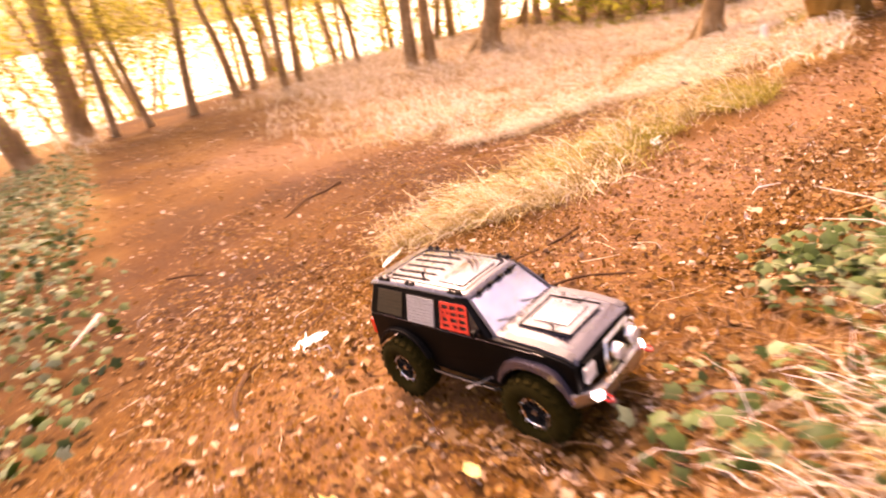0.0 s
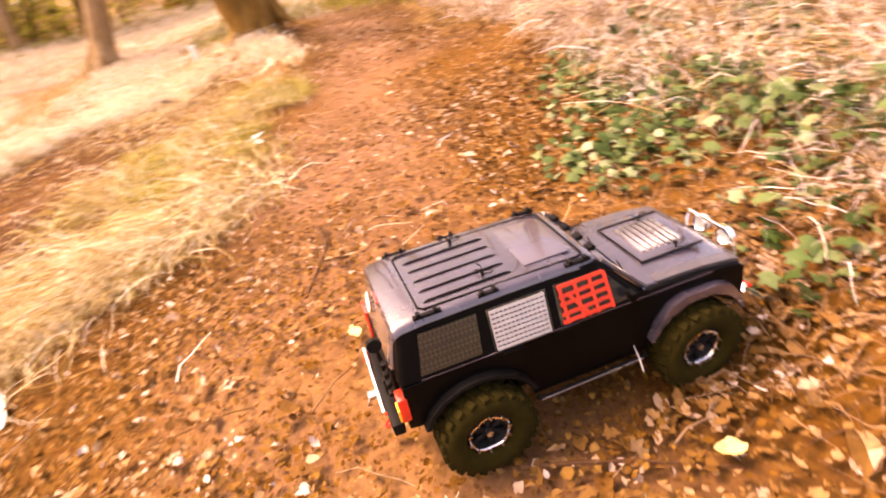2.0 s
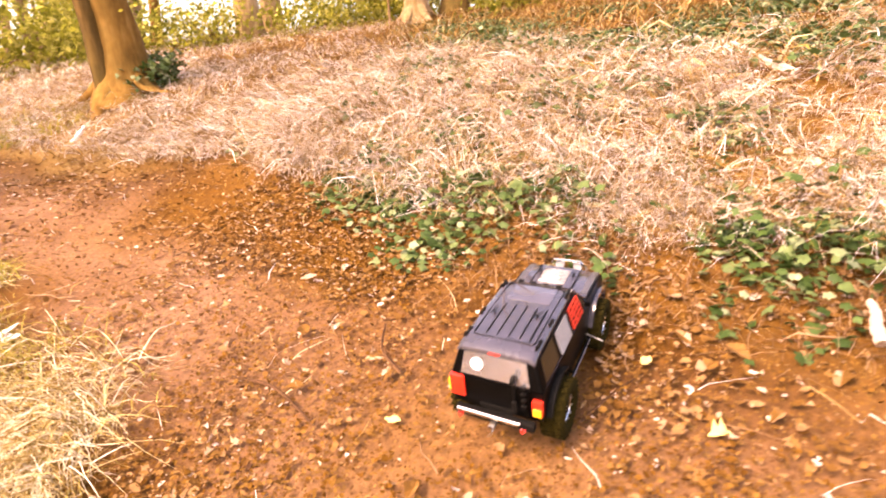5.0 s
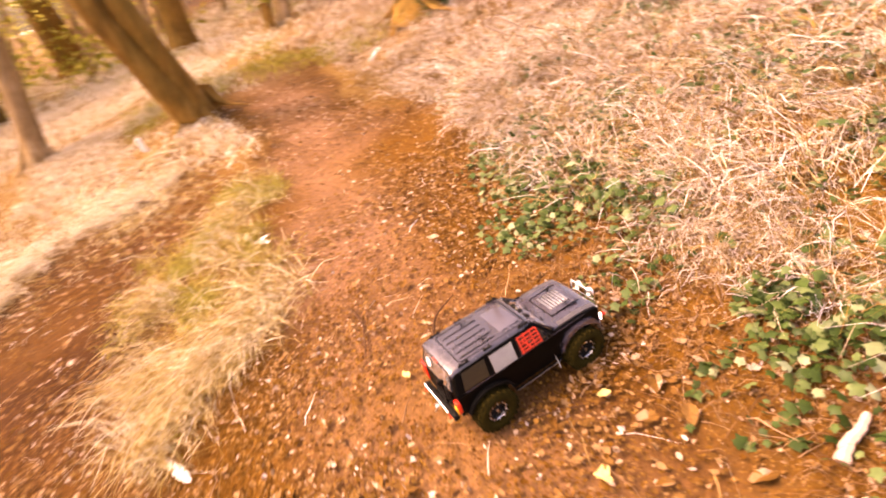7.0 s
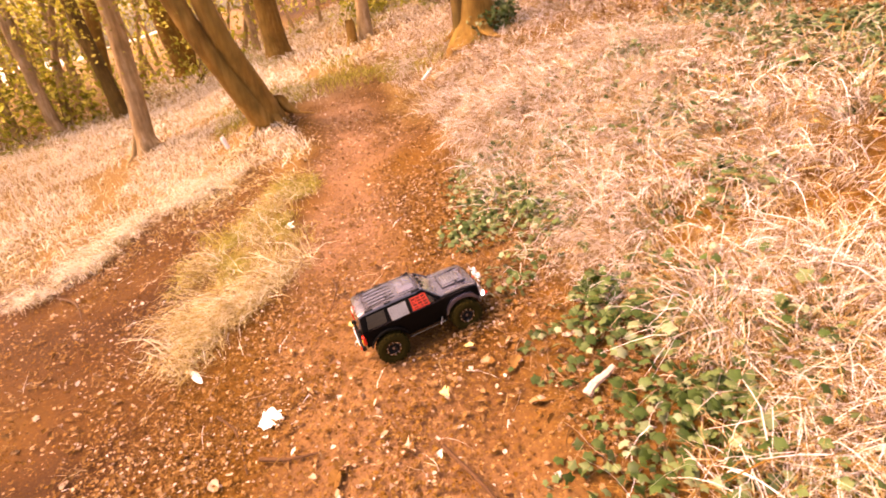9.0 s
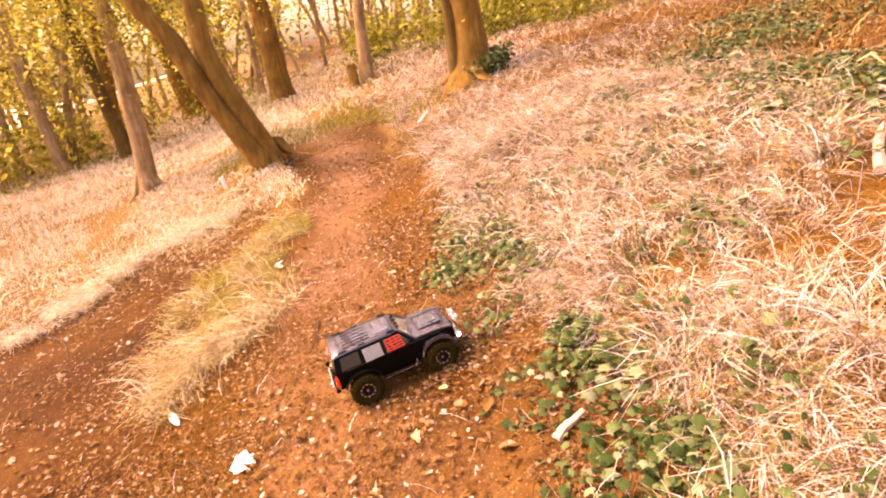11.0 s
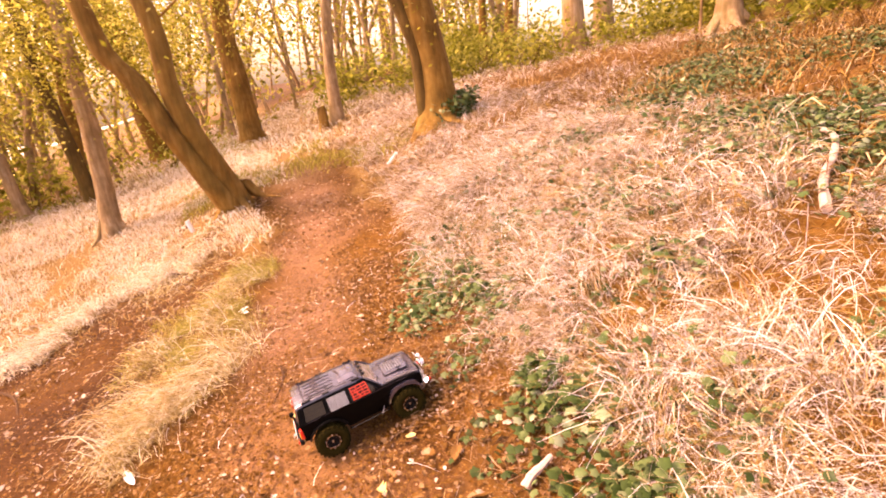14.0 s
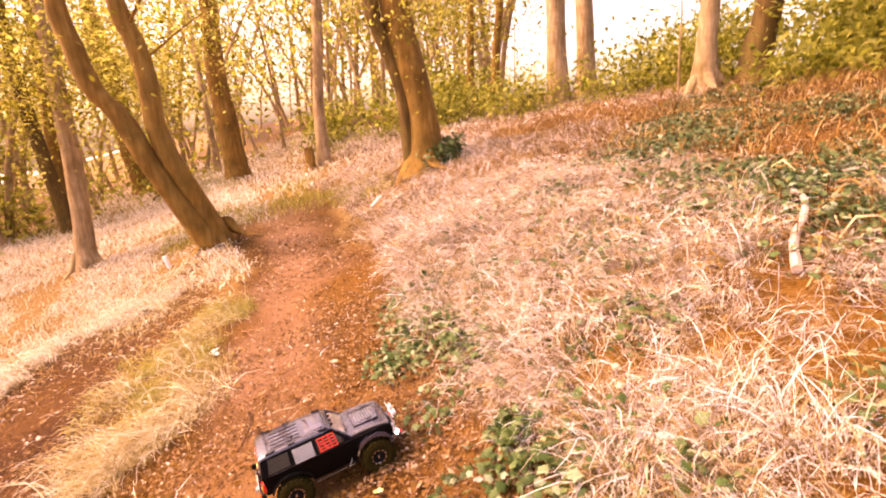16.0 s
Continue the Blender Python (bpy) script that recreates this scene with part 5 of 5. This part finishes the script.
blades("dry_grass", spread(5600, -.5, 1.6, .4, 1.3, lambda x, y: bank_lip(x, y) * (.2 + .8 * soft(lumps(x, y, .2), .3, .6))), (.09, .22), (.0014, .0028), M_STRAW, "bleached dry grass hanging over the foot of the bank", (.3, .95), (-1.3, 1.2), 5)
blades("dry_grass", spread(1900, -.4, .6, .42, 1.0, lambda x, y: np.exp(-((x - .1) / .24) ** 2 - ((y - .7) / .13) ** 2)), (.08, .2), (.0016, .003), M_STRAW, "bleached dry grass hanging over the foot of the bank", (.3, .95), (-1.2, 1.3), 5)
blades("dry_stalks", spread(1500, -.4, 1.6, -.1, .75, lambda x, y: foot_of_bank(x, y) * soft(y, .12, .34) * (1 - soft(y, .6, .75))), (.04, .17), (.0012, .0026), M_TWIG, "short brown stalks lying among ivy and dead leaves", (.08, .35), None, 3)
blades("dry_grass", spread(4000, 1.8, 8, -.4, 6, lambda x, y: (1 - .8 * soft(x, 2.5, 8)) * bank(x, y) * (.3 + .7 * lumps(x, y, .5))), (.14, .4), (.004, .008), M_STRAW, STRAW, (.3, .9), segs=4)
IVY_LEAF, DEAD, DEAD_SMALL = ivy_shape(), dead_leaf_shapes(6), dead_leaf_shapes(3)
for px, py, r, d in IVY_PATCHES:
    n = int((620 if py < 2.2 else 430) * r * r / .09 * d) + 30
    p = spread(n, px - r * 1.3, px + r * 1.3, py - r * 1.3, py + r * 1.3, lambda x, y: (1 - soft(np.hypot(x - px, y - py) / r, .5, 1.25)) * (.35 + .65 * soft(lumps(x, y, .16), .3, .6)))
    p[:, 2] += (.02 + .05 * bank(p[:, 0], p[:, 1])) * rng.uniform(.3, 1.6, len(p)) * (1 - .5 * soft(np.hypot(p[:, 0] - px, p[:, 1] - py) / r, .3, 1.1))
    scatter("ivy_patch", [IVY_LEAF], p, turns(rng.uniform(0, 6.28, len(p)), rng.normal(.15, .4, len(p)), rng.normal(0, .4, len(p))), rng.uniform(.02, .048, len(p)), M_IVY,
            "patch of green lobed ivy creeping through dry grass", "ivy", group="ivy patches")
p = spread(2600, -2.2, 2.6, .4, 3.4, lambda x, y: bank(x, y) * soft(lumps(x, y, .3), .42, .66))
p[:, 2] += rng.uniform(.03, .13, len(p))
scatter("ivy_runners", [IVY_LEAF], p, turns(rng.uniform(0, 6.28, len(p)), rng.normal(.15, .4, len(p)), rng.normal(0, .4, len(p))), rng.uniform(.025, .055, len(p)), M_IVY, "scattered ivy leaves showing through tangled dry grass", "ivy")
p = spread(1300, -2.2, 1.5, -.1, 1.3, lambda x, y: np.maximum(bank(x, y), .7 * foot_of_bank(x, y) * soft(y, .22, .4) * (1 - soft(x, .05, .2))) * (1 - soft(y - .9 + .3 * x, -.1, .3)) * soft(lumps(x, y, .22), .35, .6))
p[:, 2] += rng.uniform(.01, .06, len(p))
scatter("ivy_runners", [IVY_LEAF], p, turns(rng.uniform(0, 6.28, len(p)), rng.normal(.15, .4, len(p)), rng.normal(0, .4, len(p))), rng.uniform(.02, .046, len(p)), M_IVY, "scattered pale green ivy leaves along the foot of the bank", "ivy")
p = spread(7500, -2.1, 3.2, -8.5, -.8, lambda x, y: soft(x - np.interp(y, (-8.5, -5, -4.5, -3, -2, -1.2, -.8), (-1.5, -.6, -.45, -.05, .1, .4, .75)), -.05, .3) * (1 - soft(x + lumps(x, y, .7), 1.6, 3.4)) * (.4 + .6 * lumps(x, y, .4)))
p[:, 2] += rng.uniform(.01, 1, len(p)) * (.06 + .26 * soft(-p[:, 1], 1.4, 2.4))
scatter("ivy_patch", [IVY_LEAF], p, turns(rng.uniform(0, 6.28, len(p)), rng.normal(.1, .45, len(p)), rng.normal(0, .45, len(p))), rng.uniform(.03, .065, len(p)), M_IVY, "bank of green lobed ivy along the lower trail", "ivy", group="ivy patches")
p = spread(800, -6.3, -5.2, 2.2, 3.3, lambda x, y: (1 - soft(np.hypot(x + 5.55, y - 2.95), .15, .5)))
p[:, 2] += rng.uniform(0, .35, len(p))
scatter("ivy_patch", [IVY_LEAF], p, turns(rng.uniform(0, 6.28, len(p)), rng.normal(.6, .5, len(p)), rng.normal(0, .5, len(p))), rng.uniform(.05, .09, len(p)), M_IVY, "dark ivy round the roots of a stout tree", "ivy", group="ivy patches")


def litter(n, box, size, weight, lift=.0):
    p = spread(n, *box, weight)
    p[:, 2] += rng.uniform(.001, .012, len(p)) + lift
    return p, turns(rng.uniform(0, 6.28, len(p)), rng.normal(0, .26, len(p)), rng.normal(0, .3, len(p)) + (rng.random(len(p)) < .3) * np.pi), rng.uniform(*size, len(p)) * rng.uniform(.6, 1, len(p))


def trail_edge(x, y):
    """The strip along the foot of the bank where leaves gather."""
    up = y - np.interp(x, (-30, -6, -4.65, -2.5, -1.4, -.7, -.4, 0, .3, .6, 1.5, 8), (1.9, 1.35, 1.1, .8, .6, .45, .3, .36, .28, .14, -.1, -.4))
    return soft(up, -.35, -.05) * (1 - soft(up, .3, .6))


def litter_weight(x, y):
    under_car = soft(np.maximum(np.abs(x) / .14, np.abs(y) / .27), .8, 1.1)
    return under_car * np.maximum(np.maximum(.2 + .7 * bare(x, y), foot_of_bank(x, y) * (.5 + .5 * soft(y, .1, .35))), trail_edge(x, y) * (1 - .5 * soft(x, .1, .4))) * (.25 + .75 * soft(lumps(x, y, .3), .25, .7)) * (1 - .5 * bank(x, y) * (1 - foot_of_bank(x, y))) * (1 - .6 * soft(-x - y, 1.1, 2.0) * (1 - soft(-y, 2.2, 3.6)))


LITTER = "dry brown and tan dead leaves littering the trail"
for count, box, size in ((3200, (-1.6, 1.3, -1.6, 1.0), (.014, .042)), (13000, (-1.6, 1.3, -1.6, 1.0), (.007, .022)), (5200, (-4.5, 1.8, -3.4, 1.6), (.016, .045)), (13000, (-4.5, 1.8, -3.4, 1.6), (.008, .024)),
                         (7000, (-7, 1, -11, -1.5), (.02, .06)), (8000, (-8, -2.4, -2, 2.0), (.018, .046)), (1500, (-3, 2, 1, 5), (.02, .05)), (900, (-.5, 1.3, -.05, .75), (.018, .044)), (2500, (-3.2, .6, .2, 1.2), (.014, .04))):
    pl, rot, sz = litter(count, box, size, litter_weight)
    scatter("leaf_litter", DEAD if size[0] > .0125 else DEAD_SMALL, pl, rot, sz, M_LITTER, LITTER, "leaf litter")


for count, box, size in ((9000, (-.9, .9, -1.1, .8), (.008, .02)), (9000, (-3.5, 1.5, -2.4, 1.2), (.01, .024))):
    pl, rot, sz = litter(count, box, size, lambda x, y: (.3 + .7 * soft(lumps(x, y, .2), .3, .6)) * bare(x, y))
    scatter("leaf_mould", DEAD_SMALL, pl, rot, sz, M_MULCH, "fine dark brown leaf mould covering the trail", "leaf mould")


def twig_shape(seed):
    r = np.random.default_rng(seed)
    n, sides = 5, 4
    q = np.arange(sides) * np.pi / 2
    v = []
    for k in range(n):
        s = k / (n - 1)
        rad = .013 * (1 - .6 * s)
        v.append(np.stack([np.full(sides, s - .5), r.normal(0, .05) + rad * np.cos(q), abs(r.normal(0, .02)) + rad * np.sin(q) + .012], -1))
    i, j = np.meshgrid(np.arange(n - 1), np.arange(sides), indexing="ij")
    a, b = (i * sides + j).ravel(), (i * sides + (j + 1) % sides).ravel()
    return np.concatenate(v), np.stack([a, b, b + sides, a + sides], -1)


pl, rot, sz = litter(420, (-4, 1.8, -4.5, 1.5), (.05, .22), litter_weight)
scatter("twig_litter", [twig_shape(k) for k in range(6)], pl, turns(rng.uniform(0, 6.28, len(pl)), rng.normal(0, .06, len(pl)), rng.normal(0, .3, len(pl))), sz, M_TWIG, "fine dry twigs strewn on the trail", "twigs")


# ---- single things that lie about ----
def laid(name, bm, mat, x, y, label, category, lift=0.0, yaw=0.0, group="", smooth=True):
    ob = part(name, bm, mat, None, label, smooth)
    e = .03
    gx, gy = (float(ground(x + e, y)) - float(ground(x - e, y))) / (2 * e), (float(ground(x, y + e)) - float(ground(x, y - e))) / (2 * e)
    up = Vector((-gx * .7, -gy * .7, 1)).normalized()
    ob.matrix_world = Matrix.Translation((x, y, float(ground(x, y)) + lift)) @ Vector((0, 0, 1)).rotation_difference(up).to_matrix().to_4x4() @ Matrix.Rotation(yaw, 4, 'Z')
    return tagged(ob, "", category, group)


def stick(points, radius, x, y, yaw, label, mat=M_TWIG, name="stick", category="stick", lift=.006):
    bm = bmesh.new()
    run = curve_through([(*q, radius) for q in points], 14)
    add_tube(bm, [tuple(q[:3]) for q in run], [radius * (1 - .45 * k / 13) * (1 + .12 * math.sin(k * 2.3)) for k in range(14)], 7)
    return laid(name, bm, mat, x, y, label, category, lift, yaw, "fallen sticks")


def crumpled_sheet(name, size, height, mat, x, y, label, category, seed, yaw=0.0):
    """A thin sheet pressed into ridges, with a torn outline."""
    bm = bmesh.new()
    n = 22
    grid = []
    for i in range(n):
        for j in range(n):
            u, v = i / (n - 1) - .5, j / (n - 1) - .5
            q = math.atan2(v, u)
            edge = .78 + .22 * noise.noise(Vector((math.cos(q) * 1.6, math.sin(q) * 1.6, seed)))
            p = Vector((u * edge, v * edge, 0))
            f = noise.ridged_multi_fractal(Vector((u * 4.2 + seed, v * 4.2, seed)), 1, 2, 4, .8, 1.6)
            r = math.hypot(u, v) * 2
            p += Vector((noise.noise(Vector((u * 7, v * 7, seed + 4))), noise.noise(Vector((u * 7, v * 7, seed + 9))), 0)) * .09
            grid.append(bm.verts.new((p.x * size[0] * 1.3, p.y * size[1] * 1.3, height * max(0, f * .5 - .15) * max(.12, 1 - r * .75))))
    for i in range(n - 1):
        for j in range(n - 1):
            if math.hypot((i + .5) / (n - 1) - .5, (j + .5) / (n - 1) - .5) < .49:
                bm.faces.new((grid[i * n + j], grid[(i + 1) * n + j], grid[(i + 1) * n + j + 1], grid[i * n + j + 1]))
    bmesh.ops.delete(bm, geom=[v for v in bm.verts if not v.link_faces], context='VERTS')
    bmesh.ops.solidify(bm, geom=bm.faces[:], thickness=.0012)
    return laid(name, bm, mat, x, y, label, category, .006, yaw, smooth=False)


crumpled_sheet("tissue", (.115, .085), .045, M_WHITE, .04, -.67, "crumpled white paper tissue on the trail", "tissue", 3.0, .4)
crumpled_sheet("litter_paper", (.085, .05), .03, M_WHITE, -1.7, -.4, "small scrap of crumpled white paper on the trail", "paper scrap", 11.0, .4)
crumpled_sheet("litter_paper", (.05, .035), .025, M_WHITE, -7.1, .3, "small scrap of crumpled white paper in bleached grass", "paper scrap", 17.0)


def feather(x, y, yaw):
    bm = bmesh.new()
    n = 16
    for side in (-1, 1):
        prev = None
        for k in range(n + 1):
            s = k / n
            w = .017 * math.sin(math.pi * min(1, s * .9 + .1)) ** .6 * (1 + .12 * math.sin(k * 2.9)) * (1 if s < .98 else .3)
            c = (s * .15 - .075, .012 * s * s, .008 + .01 * s * (1 - s))
            o = (c[0] + .012, c[1] + side * w, c[2] - .004)
            now = (bm.verts.new(c), bm.verts.new(o))
            if prev:
                bm.faces.new((prev[0], now[0], now[1], prev[1]))
            prev = now
    vane = laid("feather", bm, M_FEATHER, x, y, "white bird feather lying beside the straw tuft", "feather", .004, yaw)
    bm = bmesh.new()
    add_tube(bm, [(-.105, -.002, .005), (-.075, 0, .008), (0, .003, .0115), (.075, .012, .008)], [.0016, .0015, .0011, .0004], 6)
    part("quill", bm, M_PLASTIC, vane, "pale quill", True)


feather(-.58, -1.01, .3)

# crushed bottle with its cap
bm = bmesh.new()
add_lathe(bm, [(-.1, .02), (-.1, .03), (-.06, .031), (-.03, .024), (0, .03), (.045, .03), (.07, .018), (.08, .012), (.1, .012)], (0, 0, 0), 20)
for v in bm.verts:
    v.co.z = v.co.z * .7 + .004 * math.sin(v.co.x * 90)
bottle = laid("bottle", bm, M_PLASTIC, -4.98, 1.73, "crushed white plastic bottle at the edge of dry grass", "bottle", .045, .9)
bottle.matrix_world = bottle.matrix_world @ Matrix.Rotation(-.75, 4, 'Y')
bm = bmesh.new()
add_lathe(bm, [(.098, .0145), (.115, .0145)], (0, 0, 0), 16)
part("cap", bm, M_PLASTIC, bottle, "white screw cap", True)
bm = bmesh.new()
add_lathe(bm, [(-.075, .022), (-.07, .027), (.07, .027), (.075, .022)], (0, 0, 0), 20)
can = laid("drinks_can", bm, M_PLASTIC, -5.18, -.835, "pale drinks can standing in bleached grass", "can", .075)
can.matrix_world = can.matrix_world @ Matrix.Rotation(1.45, 4, 'Y')

# broken stump beside the pale straight tree
bm = bmesh.new()
sides, rings = 14, []
for z, r in ((-.06, .19), (.03, .16), (.12, .125), (.3, .115), (.44, .11), (.47, .1), (.42, .07), (.4, .02)):
    rings.append([bm.verts.new((r * math.cos(q) * (1 + .12 * math.sin(3 * q)), r * math.sin(q) * (1 + .1 * math.cos(2 * q)), z + (.05 * math.sin(2 * q + 1) + .03 * math.sin(5 * q) if z > .4 else 0))) for q in (2 * math.pi * k / sides for k in range(sides))])
for a, b in zip(rings, rings[1:]):
    for k in range(sides):
        bm.faces.new((a[k], a[(k + 1) % sides], b[(k + 1) % sides], b[k]))
bm.faces.new(rings[0][::-1]), bm.faces.new(rings[-1])
stump = part("tree_stump", bm, M_BARK, None, "short broken brown tree stump in bleached grass", True)
stump.location = (-10.5, 1.95, float(ground(-10.5, 1.95)))
tagged(stump, "", "stump")

# pale stripped branch on the bank, and other sticks
stick([(0, 0, .01), (.24, .02, .025), (.5, -.01, .035), (.72, .0, .03), (.86, .07, .02)], .021, .55, 1.78, 2.13, "thick pale bark-stripped branch lying on the bank", M_PALEWOOD, "branch", "branch", .02)
stick([(-.05, 0, 0), (-.01, .008, .015), (.03, .004, .025), (.07, .01, .03)], .016, .7, .35, 1.65, "short pale stub of broken wood among ivy", M_PALEWOOD, "wood_stub", "wood stub", .012)
stick([(-.13, 0, 0), (0, .006, .003), (.13, -.004, .002)], .0035, .19, -.01, 1.15, "thin straight brown stick under the car", lift=.004)
stick([(-.16, 0, 0), (0, .03, .006), (.2, .0, .0)], .0055, -.62, -.3, -.2, "curved brown twig on the trail")
stick([(-.12, 0, 0), (0, .02, .004), (.13, -.02, .002)], .005, -.4, -.05, 2.4, "curved brown twig on the trail")
stick([(-.13, 0, 0), (0, -.012, .004), (.12, .01, .0)], .0085, .29, -.62, 1.0, "short pale brown stick on the trail")
stick([(-.12, 0, 0), (0, .012, .004), (.12, .0, .0)], .008, -.2, -2.3, 2.1, "short pale brown stick on the trail")
stick([(-.35, 0, 0), (-.1, .03, .01), (.1, -.02, .005), (.42, .06, .0)], .013, -1.5, -2.95, .3, "crooked pale stick lying on the trail")
stick([(-.4, 0, 0), (0, .03, .01), (.4, -.03, .0)], .011, -2.3, -2.0, .5, "long thin stick on the trail")
stick([(-.15, 0, 0), (0, .02, .01), (.16, 0, 0)], .018, .33, -2.15, .9, "pale broken stick near ivy", M_PALEWOOD)
stick([(-.2, 0, 0), (0, .02, .004), (.24, -.03, .0)], .006, .0, -.83, .35, "thin brown stick on the trail")
stick([(-.32, 0, .02), (0, .04, .03), (.34, -.02, .02)], .013, -3.6, -.98, .65, "fallen branch along the grass edge")
stick([(-.3, 0, 0), (0, .03, .03), (.35, -.02, .02)], .008, .9, -.12, .1, "long brown twig among dead leaves")

stick([(-.22, 0, .05), (0, .02, .06), (.22, -.01, .05)], .009, -.68, 1.845, .09, "pale bleached stick lying on the dry grass", M_PALEWOOD, lift=.03)
stick([(-.12, 0, .04), (0, .01, .05), (.14, 0, .04)], .008, .17, 2.82, .6, "pale bleached stick lying on the dry grass", M_PALEWOOD, lift=.03)


def seed_head(x, y, size):
    """A dry round flower head on a short bent stalk."""
    bm = bmesh.new()
    add_tube(bm, [(0, 0, -.02), (.004, .003, .05), (.012, .002, .1)], [.0018, .0015, .0012], 6)
    stalk = laid("seed_head", bm, M_TWIG, x, y, "dry cream flower head on a thin stalk in grass", "seed head", .0, x * 9, "dry flower heads")
    bm = bmesh.new()
    bmesh.ops.create_icosphere(bm, subdivisions=3, radius=size)
    for v in bm.verts:
        v.co *= 1 + .35 * noise.noise(v.co * 160)
        v.co.z *= .8
        v.co += Vector((.012, .002, .1))
    part("head", bm, M_SEED, stalk, "ragged cream petals", False)


seed_head(.5, .95, .013)
seed_head(.57, .9, .014)


BROAD = dead_leaf_shapes(11, .2)


def big_leaf(x, y, size, yaw, mat, label, seed):
    v, f = BROAD[seed % len(BROAD)]
    bm = bmesh.new()
    vs = [bm.verts.new(tuple(q * size)) for q in v]
    for a in f:
        bm.faces.new([vs[i] for i in a])
    edges = bmesh.ops.subdivide_edges(bm, edges=bm.edges[:], cuts=1, use_grid_fill=True)
    for q in bm.verts:
        q.co.z += .05 * size * noise.noise(q.co * 60)
    laid("fallen_leaf", bm, mat, x, y, label, "leaf", .012, yaw, "large fallen leaves")


big_leaf(.4, -.07, .048, .4, M_YELLOW, "yellow fallen leaf on the trail", 1)
big_leaf(.23, .1, .042, 1.3, M_YELLOW, "yellow fallen leaf on the trail", 2)
big_leaf(-.25, -.27, .04, .2, M_YELLOW, "curled yellow fallen leaf on the trail", 3)
for k, (lx, ly, ls) in enumerate(((.5, -.49, .085), (.47, -.46, .06), (-.55, -.26, .05), (-.35, -.14, .05), (-.42, -.1, .06), (.3, .22, .07), (.36, .12, .06), (.42, .2, .07), (.5, .02, .05), (.28, -.3, .06), (.1, -.45, .06),
                                  (.02, -.5, .05), (-.12, -.4, .05), (-.3, -.55, .07), (-.2, -.75, .06), (.2, -.9, .07), (.45, -.85, .06), (.55, -.25, .06), (-.7, -.05, .06), (-.9, .2, .06), (-.2, .3, .05), (.62, .18, .07), (.25, .36, .06), (-1.1, -.3, .06))):
    big_leaf(lx, ly, ls, k * 1.7, M_LITTER, "large pale dead leaf on the trail", k)
